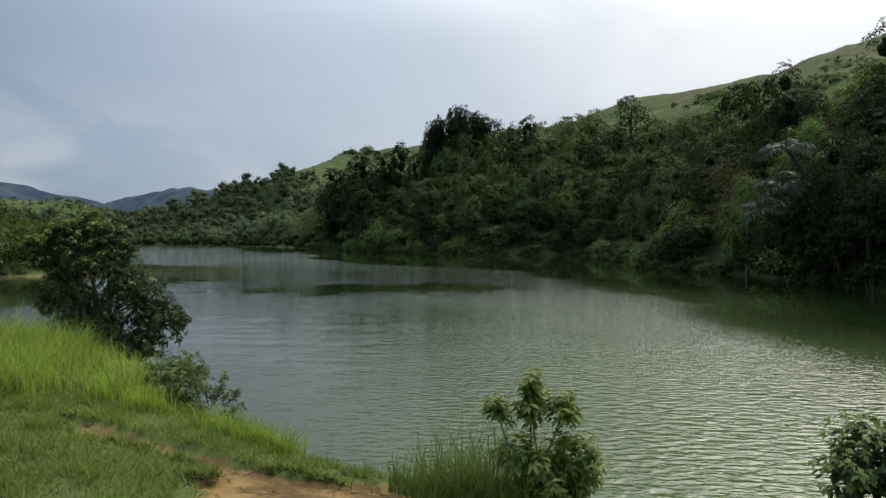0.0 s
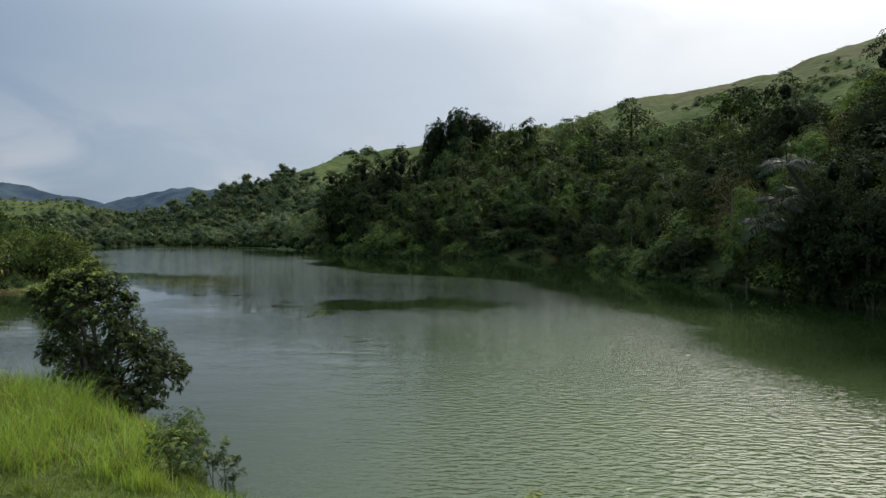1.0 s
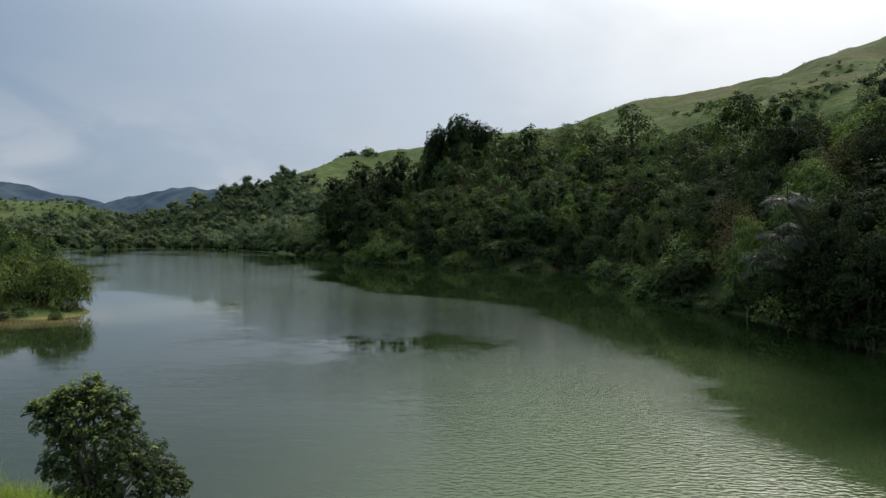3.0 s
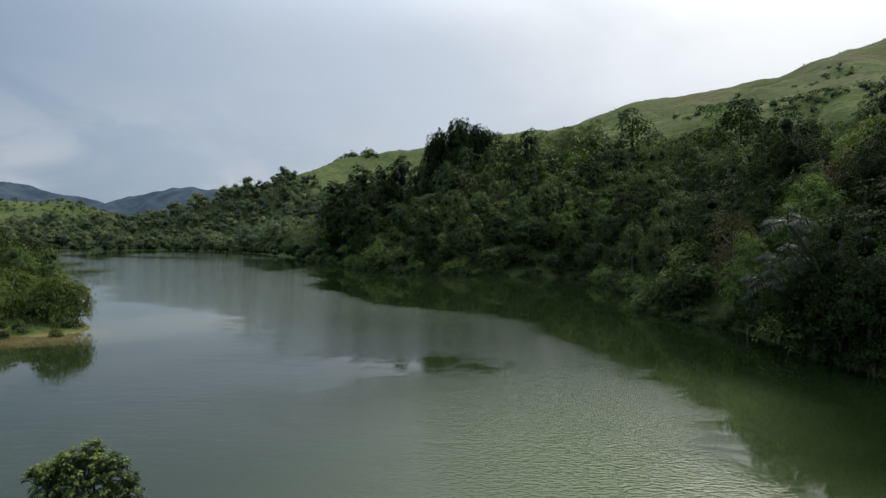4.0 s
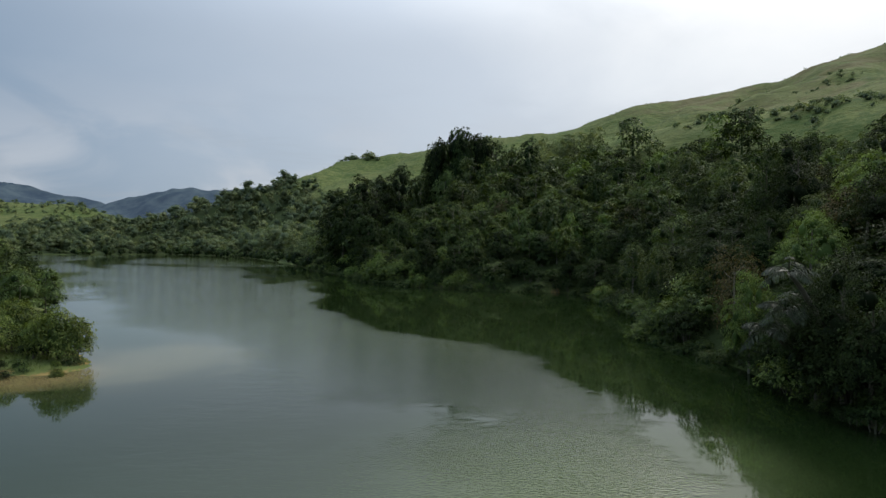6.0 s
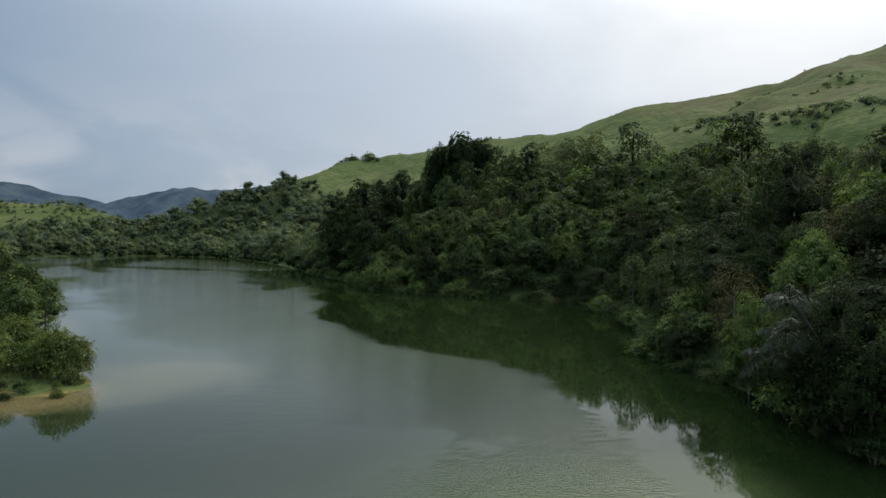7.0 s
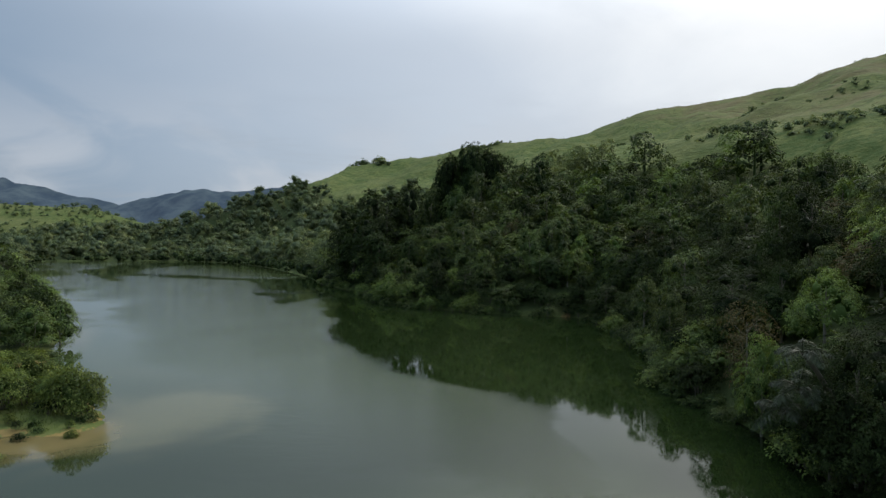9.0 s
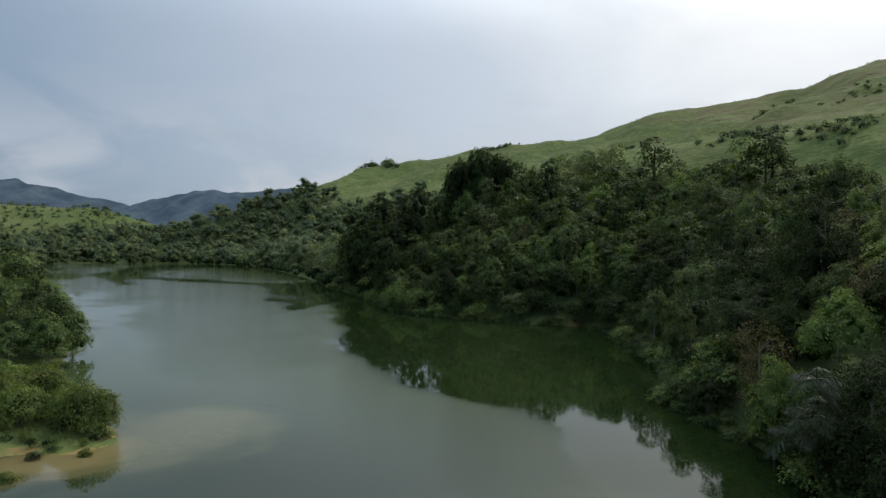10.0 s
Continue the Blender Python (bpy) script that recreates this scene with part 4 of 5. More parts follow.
    # the low western bank and its sandy islet
    for n, x, y, s, h in ((4, -28.6, 45.6, 1.0, 1.5), (5, -27.4, 45.2, 0.75, 1.0), (3, -26.9, 44.4, 0.45, 0.5), (4, -30.6, 47.2, 0.9, 1.15), (3, -29.4, 42.6, 0.3, 0.55), (5, -31.6, 43.2, 0.35, 0.4), (4, -32.6, 48.8, 0.8, 0.9), (2, -30.2, 45.2, 0.7, 0.5), (5, -34.8, 44.6, 0.5, 0.5), (2, -37, 46, 0.8, 0.8), (2, -33.4, 47.4, 0.8, 0.8), (5, -35.5, 49.0, 0.9, 1.0), (4, -36.5, 52.0, 1.1, 1.5), (4, -41.5, 54.0, 1.1, 1.4),
                          (3, -33.0, 43.3, 0.4, 0.4), (0, -29.6, 36.0, 0.6, 0.6), (1, -31.6, 34.0, 0.8, 0.8), (2, -38.5, 51.5, 0.9, 1.0), (3, -46.4, 69.6, 0.55, 0.45), (3, -48.5, 66, 0.5, 0.4), (4, -40.5, 47, 1.0, 1.0),
                          (4, -28.0, 36.6, 0.35, 0.40), (2, -28.9, 40.4, 0.35, 0.32), (5, -25.9, 41.2, 0.32, 0.42), (4, -28.2, 38.6, 0.30, 0.30), (4, -27.3, 45.6, 0.62, 1.25), (3, -28.6, 41.9, 0.28, 0.35), (2, -30.3, 42.1, 0.26, 0.3), (5, -27.0, 42.7, 0.22, 0.35), (4, -34.0, 46.0, 1.0, 1.3), (4, -38.0, 49.0, 1.1, 1.4), (2, -52.5, 74, 1.3, 1.9), (1, -55.5, 79, 1.5, 2.3), (2, -58, 85.5, 1.5, 2.4), (1, -60, 80, 1.7, 2.6), (2, -57, 72, 1.4, 2.0), (0, -61, 92.5, 1.3, 1.3), (1, -66, 101, 1.4, 1.5), (0, -73, 110, 1.4, 1.3), (0, -82, 123, 1.4, 1.4), (1, -92, 137, 1.5, 1.5), (0, -104, 152, 1.6, 1.4), (0, -118, 170, 1.7, 1.4)):
        plant(SHRUB_KINDS, n, x, y, rng.uniform(0, 360), s, h, 0.12)
    for n, x, y, w, h in ((1, -48.6, 70.4, 0.62, 0.72), (5, -50.8, 73.0, 0.70, 0.80), (1, -51.5, 68.0, 0.62, 0.66), (5, -50.2, 77.5, 0.66, 0.78), (1, -54.5, 66.5, 0.7, 0.7), (5, -54.0, 75.5, 0.7, 0.82), (2, -56.5, 70.5, 0.7, 0.8)):
        plant(FOREST_KINDS, n, x, y, rng.uniform(0, 360), w, h, 0.3, "dense leafy green tree on the low western bank")
    # thicket under the trees and along the far shores
    base = []
    for k in range(5):
        r = np.random.RandomState(300 + k)
        ls = [((r.uniform(-0.9, 0.9), r.uniform(-0.9, 0.9), r.uniform(0.4, 1.2)), (r.uniform(0.7, 1.1),) * 3) for _ in range(3)]
        base.append(crown(ls, 16, 9, 0.36, r, spray_r=0.5, core=0.72, below=-0.2).arrays())
    spots = []
    for p, inland in along_shore(41, 50, 3.0):
        for row in range(2):
            if rng.uniform() < 0.35:
                continue
            spots.append((p + inland * (rng.uniform(0.3, 2) + 3 * row) + rng.uniform(-1, 1, 2), rng.uniform(0.7, 2.0)))
    g = np.random.RandomState(12).uniform((-30, 20), (75, 210), (2600, 2))
    dd = shore_distance(g)
    ww = wooded(g, dd)
    for p in g[(dd > 3) & (dd < 70) & (ww > 0.3) & (g[:, 0] < 0.8 * g[:, 1] + 8)][:700]:
        spots.append((p, 1.15))
    bags = [Bag(), Bag()]
    zs = ground_height([p for p, _ in spots])
    for (p, s0), z in zip(spots, zs):
        v, q, tn = base[rng.randint(5)]
        a, s = rng.uniform(0, 2 * math.pi), s0 * rng.uniform(0.7, 1.4)
        rot = np.array([[math.cos(a), -math.sin(a), 0], [math.sin(a), math.cos(a), 0], [0, 0, rng.uniform(0.8, 1.3)]])
        bags[rng.randint(2)].put(v @ rot.T * s + np.array([p[0], p[1], z - 0.2]), q, tn + rng.normal() * 0.15)
    # darker leaf materials chosen to put shade into the gaps between trees
    for b, mt in zip(bags, (M_DARK, M_MID)):
        tagged(new("thicket", b.mesh("thicket", mt)), "dense green thicket under the forest trees", "undergrowth", kind="stuff")


build_shore_shrubs()


# ---- oil palms ----
def palm(x, y, crown_x, crown_y, top, reach, label, seed):
    """A feather palm whose trunk leans from its foot out to its crown."""
    rng = np.random.RandomState(seed)
    g = gz(x, y)
    h = top - g
    root = tagged(new("palm"), label, "palm tree")
    root.matrix_basis = pose(x, y, g)
    t = np.linspace(-0.08, 1, 8)
    dx, dy = crown_x - x, crown_y - y
    part("trunk", Bag().put(*tube(np.column_stack([dx * t ** 2 * np.sign(t), dy * t ** 2 * np.sign(t), t * h]), np.linspace(0.20, 0.12, 8), 8)).smooth("trunk", M_TWIG), root)
    top_at = np.array([dx, dy, 0.0])
    for n in range(11):
        bag = Bag()
        a = n * 2.399
        rise = (0.15, 0.9, 0.5, 1.6)[n % 4] + rng.uniform(-0.15, 0.25)
        t = np.linspace(0, 1, 12)
        out = reach * rng.uniform(0.8, 1.1)
        r = out * t * math.cos(min(rise, 1.2) * 0.6)
        zz = h + out * (math.sin(rise * 0.75) * t * 1.25 - 0.75 * t * t)
        p = np.column_stack([np.cos(a) * r, np.sin(a) * r, zz]) + top_at
        bag.put(*tube(p, np.linspace(0.035, 0.008, 12), 4))
        way = unit(np.gradient(p, axis=0))
        side = unit(np.cross(way, np.array([0, 0, 1.0])))
        tt = np.repeat(np.linspace(0.14, 1.0, 26), 2)
        sg = np.tile([1.0, -1.0], 26)
        c = np.column_stack([np.interp(tt, t, p[:, i]) for i in range(3)])
        sd = np.column_stack([np.interp(tt, t, side[:, i]) for i in range(3)]) * sg[:, None]
        wy = np.column_stack([np.interp(tt, t, way[:, i]) for i in range(3)])
        L = 0.62 * np.sin(math.pi * np.clip(tt * 0.85 + 0.12, 0, 1)) + 0.12
        al = unit(sd + wy * 0.55 + np.array([0, 0, -0.7]) + rng.normal(size=c.shape) * 0.18)
        bag.put(*leaf_quads(c + al * L[:, None] * 0.5, np.cross(al, wy) * sg[:, None], L, 0.04, rng, al))
        part("frond", bag.mesh("frond", M_PALM), root)
    return root


palm(20.9, 34.6, 17.9, 34.0, 7.4, 1.7, "oil palm leaning over the water with pale glossy fronds", 61)
palm(20.8, 35.6, 17.9, 34.3, 5.4, 1.7, "oil palm with drooping fronds under a taller palm", 62)
palm(20.6, 36.4, 17.3, 35.0, 4.1, 1.6, "young oil palm arching low over the water", 63)


# ---- the near bank: grass, bush, shrubs ----
def blades(at, height, width, lean, rng, segs=3):
    """Bent tapering blades of grass."""
    n = len(at)
    a = rng.uniform(0, 2 * math.pi, n)
    b = a + rng.uniform(-0.7, 0.7, n) + math.pi / 2
    way, side = np.column_stack([np.cos(a), np.sin(a)]), np.column_stack([np.cos(b), np.sin(b)])
    H, L = np.broadcast_to(height, n), np.broadcast_to(lean, n) * rng.uniform(0.2, 1.3, n)
    rows = []
    for k in range(segs + 1):
        t = k / segs
        w = np.broadcast_to(width, n) * (1 - t) ** 0.7 * 0.5 + 0.0006
        c = np.column_stack([at[:, :2] + way * (H * L * t ** 1.8)[:, None], at[:, 2] + H * (t - 0.35 * L * t * t)])
        for sgn in (-1, 1):
            v = c.copy()
            v[:, :2] += side * (w * sgn)[:, None]
            rows.append(v)
    v = np.stack(rows, 1).reshape(-1, 3)
    k = 2 * (segs + 1)
    q = [np.stack([np.arange(n) * k + 2 * i, np.arange(n) * k + 2 * i + 1, np.arange(n) * k + 2 * i + 3, np.arange(n) * k + 2 * i + 2], 1) for i in range(segs)]
    return v, np.concatenate(q)


def soil_at(P):
    out = np.zeros(len(P))
    for a, b, wd, amt in TRODDEN:
        out = np.maximum(out, amt * (1 - soften(seg_dist(P, np.array(a), np.array(b))[0], wd * 0.4, wd * 1.5)))
    return out


def build_grass():
    rng = np.random.RandomState(31)
    P = rng.uniform((-13, 5.2), (-2.6, 14), (90000, 2))
    d = shore_distance(P)
    belt = 3.4 + 0.5 * waves(P, 4, 61) + 0.35 * waves(P, 1.3, 73, 2) + 1.2 * soften(-P[:, 0], 5, 9)
    keep = (d > 0.02) & (d < belt) & (P[:, 1] > 6.75 + 0.12 * (P[:, 0] + 3.5) + 0.12 * waves(P, 0.8, 77, 2)) & (P[:, 0] < -3.55 - 0.30 * (P[:, 1] - 6.8) + 0.2 * waves(P, 0.9, 78, 2)) & (rng.uniform(size=len(P)) < 0.42 + 0.3 * waves(P, 1.3, 62))
    P, d = P[keep], d[keep]
    z = ground_height(P)
    h = (0.43 + 0.15 * waves(P, 2.2, 63) + 0.13 * waves(P, 0.55, 70, 2)) * rng.uniform(0.55, 1.35, len(P)) * (0.6 + 0.4 * soften(d, 0.0, 0.6)) * soften(belt[keep] - d, -0.2, 0.6)
    v, q = blades(np.column_stack([P, z - 0.02]), np.maximum(h, 0.08), 0.0095, 0.75, rng, 3)
    tagged(new("tall_grass", mesh_of("tall_grass", v, q, M_TALL)), "bright yellow-green tall grass along the bank", "grass", kind="stuff")
    pick = rng.uniform(size=len(P)) < 0.16 * (1 + waves(P, 1.6, 64)) + 0.40 * (1 - soften(belt[keep] - d, 0.3, 1.3)) * soften(waves(P, 1.2, 79), -0.2, 0.5)
    v, q = blades(np.column_stack([P, z - 0.02])[pick] + rng.normal(size=(pick.sum(), 3)) * (0.02, 0.02, 0), np.maximum(h[pick] * 1.05, 0.1), 0.012, 0.8, rng, 3)
    tagged(new("dry_grass", mesh_of("dry_grass", v, q, M_DRY)), "dry straw-coloured blades among the tall grass", "grass", kind="stuff")
    # bright tufts where the turf meets the water
    at = []
    for x, y, wx, wy, n in ((-3.25, 6.75, 0.11, 0.11, 380), (-2.15, 6.3, 0.14, 0.09, 360), (-1.78, 6.12, 0.13, 0.09, 360), (-1.5, 5.95, 0.07, 0.08, 150)):
        at.append(np.column_stack([x + rng.normal(size=n) * wx, y + rng.normal(size=n) * wy]))
    P = np.concatenate(at)
    P = P[shore_distance(P) > -0.02]
    v, q = blades(np.column_stack([P, ground_height(P) - 0.02]), 0.27 * rng.uniform(0.35, 1.35, len(P)), 0.010, 0.7, rng, 3)
    tagged(new("grass_tufts", mesh_of("grass_tufts", v, q, M_TALL)), "bright green grass tufts at the edge of the bank", "grass", kind="stuff")
    # fringe along the water's edge
    P = rng.uniform((-4.2, 4.4), (3.6, 10), (30000, 2))
    d = shore_distance(P)
    keep = (d > -0.06) & (d < 0.55 + 0.25 * waves(P, 1.1, 66)) & (rng.uniform(size=len(P)) < 0.10 + 0.4 * waves(P, 0.9, 65)) & ((P[:, 0] < -1.35) | (P[:, 0] > 0.1))
    P = P[keep]
    v, q = blades(np.column_stack([P, ground_height(P) - 0.02]), 0.17 * rng.uniform(0.4, 1.5, len(P)), 0.010, 0.6, rng, 3)
    tagged(new("bank_grass", mesh_of("bank_grass", v, q, M_LAWN)), "green grass fringe along the water's edge", "grass", kind="stuff")
    # rough grass of the low islet and spit
    P = rng.uniform((-52, 29), (-24, 72), (60000, 2))
    d = shore_distance(P)
    keep = (d > 0.5) & (d < 12) & (waves(P, 4, 69) + 0.35 * d > rng.uniform(0.1, 1.4, len(P)))
    P = P[keep][:16000]
    v, q = blades(np.column_stack([P, ground_height(P) - 0.02]), 0.30 * rng.uniform(0.4, 1.5, len(P)), 0.03, 0.8, rng, 2)
    tagged(new("islet_grass", mesh_of("islet_grass", v, q, M_OLIVE)), "rough olive grass on the low sandy islet", "grass", kind="stuff")
    # short turf
    P = rng.uniform((-9, 3.2), (1.6, 9.5), (130000, 2))
    d = shore_distance(P)
    keep = (d > 0.15) & (rng.uniform(size=len(P)) > soil_at(P) * 1.25) & (P[:, 0] > -0.85 * P[:, 1] - 0.6) & (P[:, 1] > 3.55 + 0.35 * waves(P, 1.4, 75))
    P = P[keep]
    h = 0.055 * rng.uniform(0.5, 1.6, len(P)) * (0.85 + 0.3 * waves(P, 1.5, 67) + 1.5 * soften(waves(P, 0.7, 74, 2), 0.30, 0.9))
    v, q = blades(np.column_stack([P, ground_height(P) - 0.085 * soften(soil_at(P), 0.25, 0.7) - 0.004]), h, 0.011, 0.9, rng, 1)
    tagged(new("turf", mesh_of("turf", v, q, M_LAWN)), "short grazed green turf beside the lake", "grass", kind="stuff")
    # reeds beside the broad-leaved shrub
    P = np.column_stack([rng.uniform(-0.45, 0.85, 2600), rng.uniform(4.35, 5.2, 2600)])
    P = P[(np.hypot((P[:, 0] - 0.15) / 0.7, (P[:, 1] - 4.75) / 0.4) < 1)]
    h = (0.16 + 0.60 * rng.uniform(0, 1, len(P)) ** 2.2) * (0.50 + 0.50 * soften(P[:, 0], -0.4, 0.3)) * (1 + 0.3 * waves(P, 0.35, 68))
    v, q = blades(np.column_stack([P, ground_height(P) - 0.02]), h, 0.008, 0.6, rng, 4)
    tagged(new("reed_clump", mesh_of("reed_clump", v, q, M_OLIVE)), "clump of slender green reeds on the earth bank", "reeds", kind="stuff")


build_grass()


def rosettes(tips, dirs, count, length, width, rng, droop=0.0, bare=0.0):
    """Whorls of leaves at the ends of twigs."""
    n = len(tips)
    dirs = unit(dirs)
    ref = unit(rng.normal(size=(n, 3)))
    a = unit(np.cross(dirs, ref))
    b = np.cross(dirs, a)
    bag = Bag()
    for k in range(count):
        ang = 2 * math.pi * k / count + rng.uniform(0, 0.6, n)
        out = a * np.cos(ang)[:, None] + b * np.sin(ang)[:, None]
        al = unit(out + dirs * rng.uniform(0.5, 1.7, (n, 1)) + np.array([0, 0, -droop]))
        L = length * rng.uniform(0.65, 1.25, n)
        c = tips + al * (L * 0.55)[:, None] - dirs * (rng.uniform(0, 1.2, n) * length * (0.3 + bare))[:, None]
        bag.put(*leaf_quads(c, dirs + out * 0.2 + np.array([0, 0, 0.4]) + rng.normal(size=(n, 3)) * 0.15, L, width * L / length, rng, al))
    return bag


def leafy_bush(name, label, foot, lobes, tips, leaf, width, count, mat, seed, stem_r=0.04, droop=0.0, group="", shoots=0):
    """A bush with branching stems and whorled leaves. lobes: (dx, dy, dz, radius) from the foot."""
    rng = np.random.RandomState(seed)
    root = tagged(new(name), label, "bush", group)
    root.matrix_basis = pose(*foot)
    Lb = np.array(lobes, float)
    w = Lb[:, 3] ** 1.8
    pick = rng.choice(len(Lb), tips, p=w / w.sum())
    d = unit(rng.normal(size=(tips, 3)) + np.array([0, 0, 0.35]))
    at = Lb[pick, :3] + d * Lb[pick, 3:4] * rng.uniform(0.40, 1.18, (tips, 1)) ** 0.7
    at[:, 2] = np.maximum(at[:, 2], 0.05)
    stems = Bag()
    for n, l in enumerate(Lb):
        e = l[:3]
        b0 = rng.uniform(-0.12, 0.12, 3) * (1, 1, 0)
        mid = b0 * 0.5 + e * 0.5 + rng.normal(size=3) * 0.06
        stems.put(*tube([b0 - (0, 0, 0.2), mid * (0.85, 0.85, 1), e], [stem_r, stem_r * 0.7, stem_r * 0.4], 6))
        own = at[pick == n]
        for t in own[:max(6, len(own) // 3)]:
            m = (e + t) / 2 + rng.normal(size=3) * 0.03
            stems.put(*tube([e, m, t], [stem_r * 0.35, stem_r * 0.22, stem_r * 0.08], 4))
    part("woody_base", stems.smooth("woody_base", M_TWIG), root)
    way = unit(at - Lb[pick, :3] * (1, 1, 0.85)) + np.array([0, 0, 0.45])
    part("foliage", rosettes(at, way, count, leaf, width, rng, droop, 0.4).mesh("foliage", mat), root)
    if shoots:
        order = np.argsort(-(at[:, 2] * 0.6 - at[:, 0] * 0.35 - at[:, 1] * 0.5 + rng.normal(size=tips) * 0.45))[:shoots]
        part("young_foliage", rosettes(at[order] + unit(way[order]) * 0.07, way[order], 6, leaf * 0.95, width, rng, droop, 0.3).mesh("young_foliage", M_SHOOT), root, "yellow-green young leaves")
    return root


leafy_bush("bush", "dark green bush with small leathery leaves at the water's edge", (-6.0, 10.9, gz(-6.0, 10.9) - 0.02),
           [(-0.35, 0, 1.84, 0.46), (-1.0, 0.1, 1.72, 0.32), (-1.28, 0.1, 1.86, 0.18), (0.28, -0.1, 1.46, 0.42), (0.55, 0.05, 0.90, 0.55), (1.0, 0, 0.58, 0.42), (1.32, 0, 0.62, 0.16), (-0.45, 0.05, 0.75, 0.52), (-0.95, 0, 0.95, 0.22),
            (0.15, -0.25, 0.25, 0.45), (0.7, -0.2, 0.15, 0.4), (-0.30, 0.1, 2.28, 0.20), (-0.62, 0, 2.08, 0.28), (0.08, 0, 2.02, 0.30), (-0.85, 0, 2.05, 0.14), (-0.75, 0.1, 1.36, 0.30), (0.45, 0, 1.85, 0.16)], 2200, 0.080, 0.037, 7, M_BUSH, 71, 0.045, shoots=330)
leafy_bush("sapling", "thin leafy sapling standing in the shallow water", (-3.0, 8.25, -0.15),
           [(0, 0, 0.66, 0.07), (0.02, 0, 0.50, 0.10), (0.16, 0.0, 0.46, 0.09), (0.22, 0, 0.30, 0.09), (-0.14, 0, 0.42, 0.09), (-0.22, 0, 0.50, 0.06), (0.05, 0, 0.25, 0.12)], 75, 0.062, 0.022, 6, M_MID, 72, 0.007, shoots=16)
leafy_bush("sapling", "small leafy sapling beside the grassy bank", (-3.35, 8.3, -0.1),
           [(0, 0, 0.22, 0.12), (0.08, 0.0, 0.16, 0.1)], 14, 0.07, 0.028, 6, M_SHRUB, 75, 0.007)
leafy_bush("shrub", "bright green shrub with large drooping leaves on the bank", (0.62, 4.45, gz(0.62, 4.45)),
           [(-0.06, 0, 0.85, 0.06), (-0.04, 0.03, 0.72, 0.09), (0.18, 0.05, 0.66, 0.10), (-0.28, 0, 0.68, 0.08), (-0.16, 0, 0.40, 0.12), (0.26, 0, 0.40, 0.13), (0.30, 0.05, 0.22, 0.14), (0.05, -0.05, 0.25, 0.18), (0.2, 0.1, 0.1, 0.16)],
           330, 0.080, 0.025, 8, M_SHRUB, 73, 0.012, 0.25, shoots=70)
leafy_bush("shrub", "green leafy shrub with broad leaves on the bank", (2.85, 4.1, gz(2.85, 4.1)),
           [(-0.1, 0, 0.55, 0.22), (-0.28, 0, 0.4, 0.18), (0.25, 0, 0.6, 0.25), (-0.1, -0.1, 0.25, 0.25), (0.3, 0, 0.25, 0.3)],
           520, 0.062, 0.030, 7, M_BUSH, 74, 0.016, 0.1, shoots=120)
leafy_bush("weed", "leafy green weed between the tall grass and the water", (-3.45, 7.75, gz(-3.45, 7.75)),
           [(0, 0, 0.30, 0.2), (0.25, -0.2, 0.22, 0.2), (-0.2, 0.1, 0.34, 0.18), (0.2, 0.3, 0.28, 0.22), (0.05, -0.35, 0.16, 0.16), (-0.1, 0.5, 0.3, 0.2)], 260, 0.065, 0.026, 6, M_MID, 77, 0.008, shoots=50)
leafy_bush("weed", "low leafy weed at the foot of the bank", (-4.35, 9.2, 0.02),
           [(0, 0, 0.2, 0.25), (0.35, -0.3, 0.12, 0.2), (-0.1, 0.5, 0.25, 0.25), (0.15, 0.9, 0.2, 0.2), (0.25, 0.45, 0.35, 0.3), (0.45, 0.1, 0.22, 0.26)], 300, 0.07, 0.028, 6, M_MID, 76, 0.008)


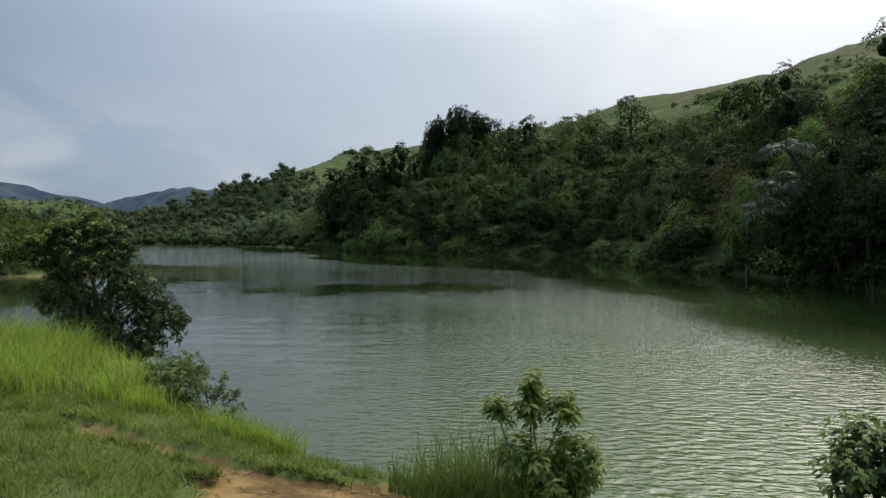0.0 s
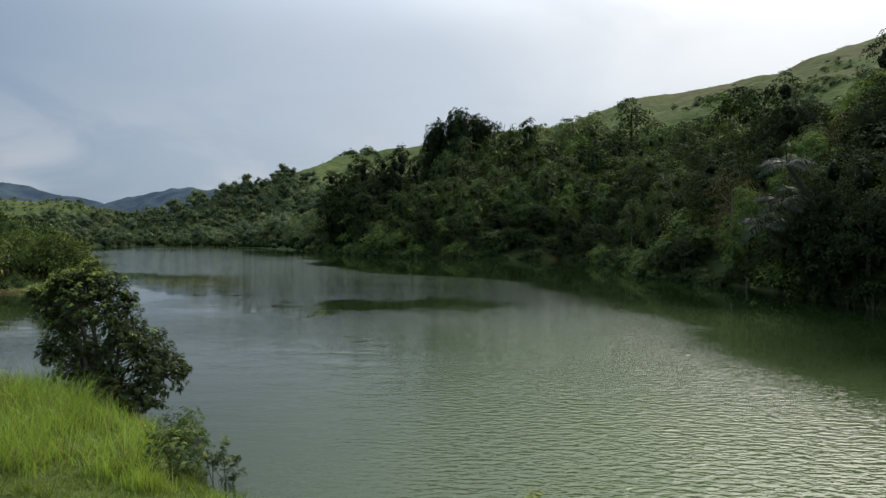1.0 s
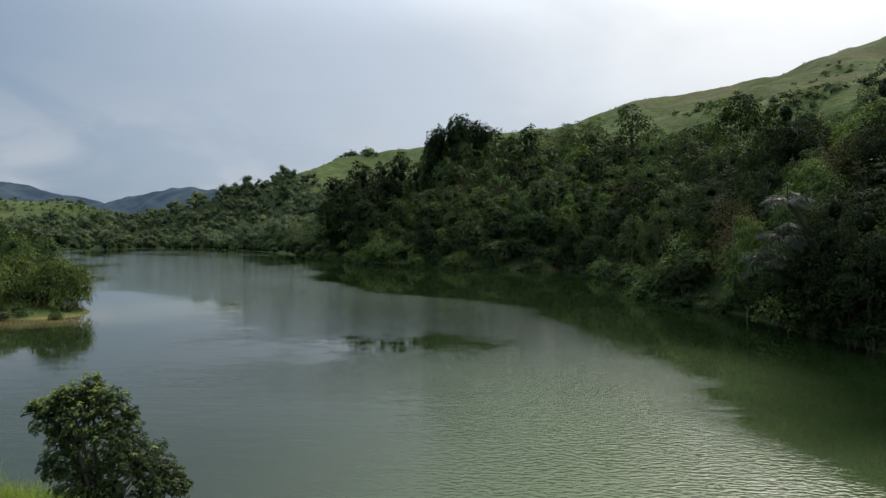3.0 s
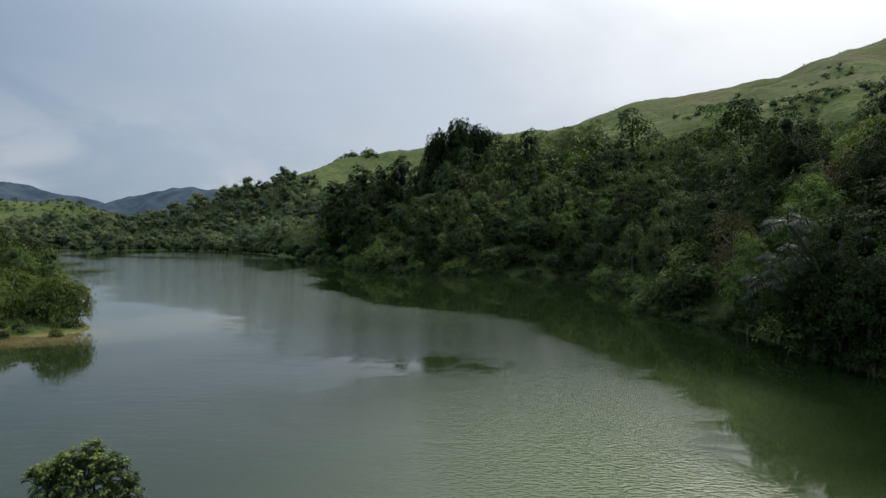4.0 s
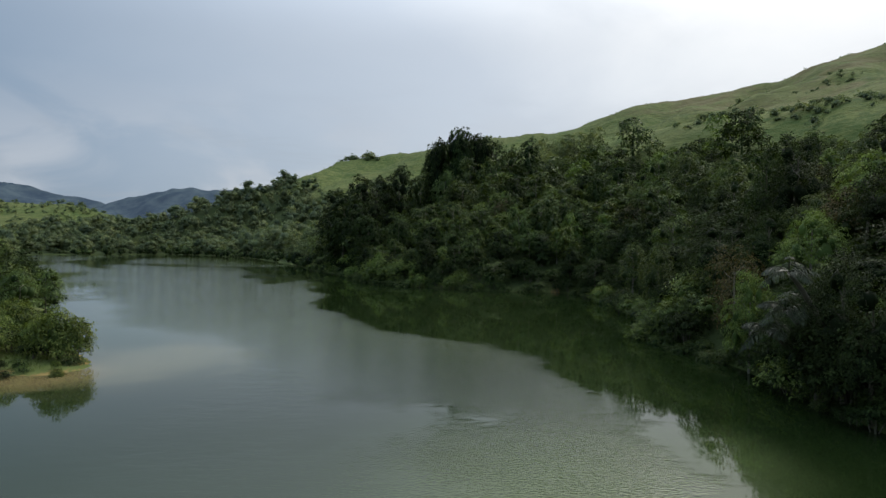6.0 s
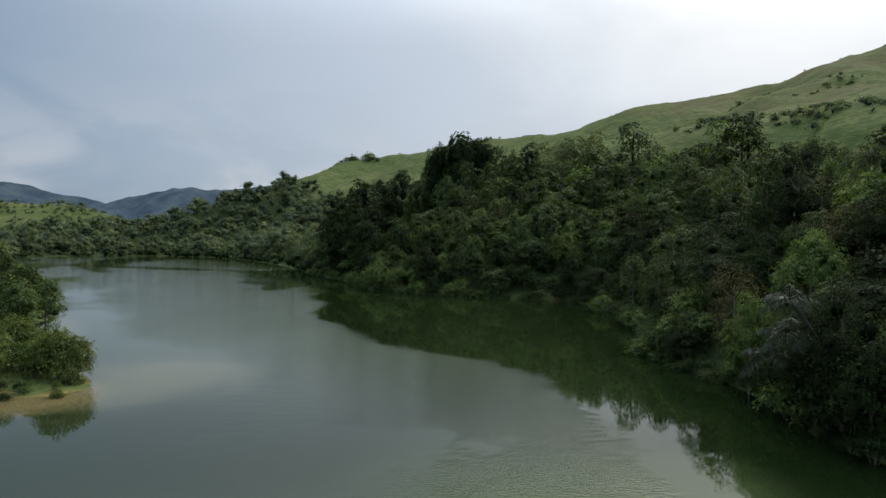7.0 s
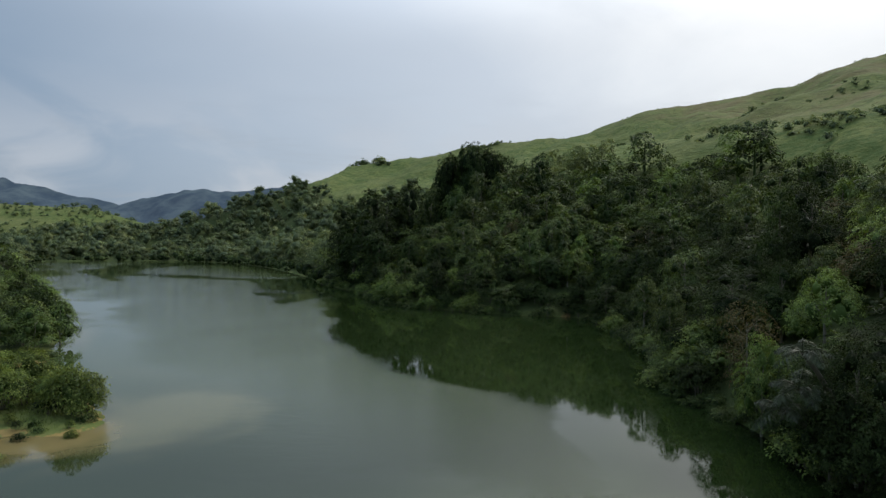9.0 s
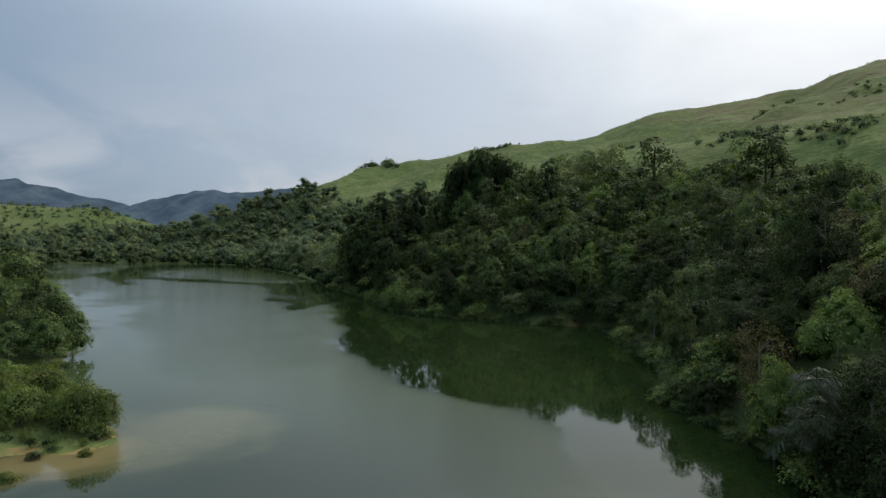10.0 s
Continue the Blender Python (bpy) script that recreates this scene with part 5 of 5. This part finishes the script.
# ---- scrub on the open hills ----
def build_scrub():
    rng = np.random.RandomState(55)
    base = []
    for k in range(4):
        r = np.random.RandomState(400 + k)
        ls = [((r.uniform(-0.6, 0.6), r.uniform(-0.6, 0.6), r.uniform(0.3, 1.0)), (r.uniform(0.5, 0.9),) * 3) for _ in range(3)]
        base.append(crown(ls, 14, 6, 0.42, r, spray_r=0.50, core=0.50, below=-0.2).arrays())
    spots = []
    line = RIDGES[0][0]
    for a, b in zip(line[1:], line[2:-3]):
        for _ in range(7):
            t = rng.uniform()
            spots.append((a[0] + (b[0] - a[0]) * t + rng.normal() * 3, a[1] + (b[1] - a[1]) * t + rng.normal() * 6, rng.uniform(0.25, 0.8)))
    # clusters: in the ravine, along the terraces, at the top of the woods, and on the far knolls
    for (x0, y0), (x1, y1), n, wd, s in (((235, 482), (196, 400), 150, 4, 1.8), ((196, 400), (150, 335), 70, 4, 1.3), ((172, 300), (192, 312), 26, 5, 0.8), ((96, 188), (122, 178), 46, 6, 1.2), ((110, 200), (130, 214), 26, 5, 1.0), ((76, 206), (96, 212), 34, 5, 1.3),
                                         ((104, 448), (116, 456), 8, 3, 1.3), ((8, 590), (36, 600), 60, 5, 1.3), ((-90, 640), (-70, 610), 14, 6, 3.0), ((-110, 640), (-98, 640), 8, 4, 3.0), ((30, 420), (80, 330), 14, 14, 1.3), ((-20, 380), (10, 300), 24, 12, 1.8),
                                         ((-620, 1000), (-575, 960), 18, 14, 3.2), ((-560, 900), (-520, 800), 30, 30, 3.5), ((-330, 470), (-420, 380), 60, 25, 2.5)):
        for _ in range(n):
            t = rng.uniform()
            spots.append((x0 + (x1 - x0) * t + rng.normal() * wd, y0 + (y1 - y0) * t + rng.normal() * wd, s * rng.uniform(0.5, 1.5)))
    for x, y in rng.uniform((-800, 760), (-470, 1010), (400, 2)):
        spots.append((x, y, rng.uniform(1.2, 3.8)))
    loose = rng.uniform((-160, 220), (260, 620), (900, 2))
    keep = waves(loose, 120, 91) > 1.1
    for x, y in loose[keep]:
        spots.append((x, y, rng.uniform(0.3, 0.9)))
    P = np.array(spots)
    d = shore_distance(P[:, :2])
    z = ground_height(P[:, :2])
    bags = [Bag(), Bag()]
    for (x, y, s), dd, zz in zip(spots, d, z):
        if dd < 20:
            continue
        v, q, tn = base[rng.randint(4)]
        a = rng.uniform(0, 2 * math.pi)
        rot = np.array([[math.cos(a), -math.sin(a), 0], [math.sin(a), math.cos(a), 0], [0, 0, rng.uniform(0.7, 1.4)]])
        bags[int(rng.uniform() < 0.3)].put(v @ rot.T * s + np.array([x, y, zz - 0.15 * s]), q, tn + rng.normal() * 0.15)
    # hill bushes use the same haze-paled leaf colours
    for b, mt in zip(bags, (M_HAZED2, M_HAZED)):
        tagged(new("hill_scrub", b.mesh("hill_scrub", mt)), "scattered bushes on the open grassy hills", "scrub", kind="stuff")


build_scrub()


def build_clods():
    """Crumbs of earth and small stones on the trodden bank."""
    rng = np.random.RandomState(44)
    P = rng.uniform((-4.2, 3.6), (1.0, 6.6), (9000, 2))
    P = P[(soil_at(P) > rng.uniform(0.2, 1.3, len(P)))][:150]
    z = ground_height(P) - 0.085 * soften(soil_at(P), 0.25, 0.7)
    bag = Bag()
    for (x, y), h in zip(P, z):
        r = 0.004 + 0.012 * rng.uniform() ** 3
        bag.put(*lump(np.array([x, y, h + r * 0.2]), np.array([r * rng.uniform(0.8, 1.6), r, r * 0.7]), rng, 4, 6))
    me = bag.mesh("clods", M_GROUND)
    me.attributes.new("soil", "FLOAT", "POINT").data.foreach_set("value", np.ones(len(me.vertices), np.float32))
    tagged(new("clods", me), "small crumbs of earth and stones on the path", "stones", kind="stuff")


build_clods()


def build_sods():
    """Broken edges of turf along the trodden earth."""
    rng = np.random.RandomState(45)
    P = rng.uniform((-4.2, 3.7), (0.6, 6.4), (16000, 2))
    amt = soil_at(P)
    P = P[(amt > 0.28) & (amt < 0.55) & (waves(P, 0.8, 80, 2) > 0.0)][:420]
    z = ground_height(P) - 0.085 * soften(soil_at(P), 0.25, 0.7)
    bag, tops = Bag(), []
    for (x, y), h in zip(P, z):
        r = rng.uniform(0.010, 0.030)
        bag.put(*lump(np.array([x, y, h + r * 0.15]), np.array([r * rng.uniform(1.0, 1.8), r, r * 0.6]), rng, 4, 6))
        tops.append(np.column_stack([x + rng.normal(size=9) * r * 1.1, y + rng.normal(size=9) * r * 0.9, np.full(9, h + r * 0.4)]))
    tagged(new("sods", bag.mesh("sods", M_SOD)), "dark broken sods along the trodden path", "turf", kind="stuff")
    at = np.concatenate(tops)
    v, q = blades(at, 0.06 * rng.uniform(0.4, 1.6, len(at)), 0.010, 1.0, rng, 2)
    tagged(new("sod_grass", mesh_of("sod_grass", v, q, M_LAWN)), "ragged grass on the broken sods", "grass", kind="stuff")


build_sods()
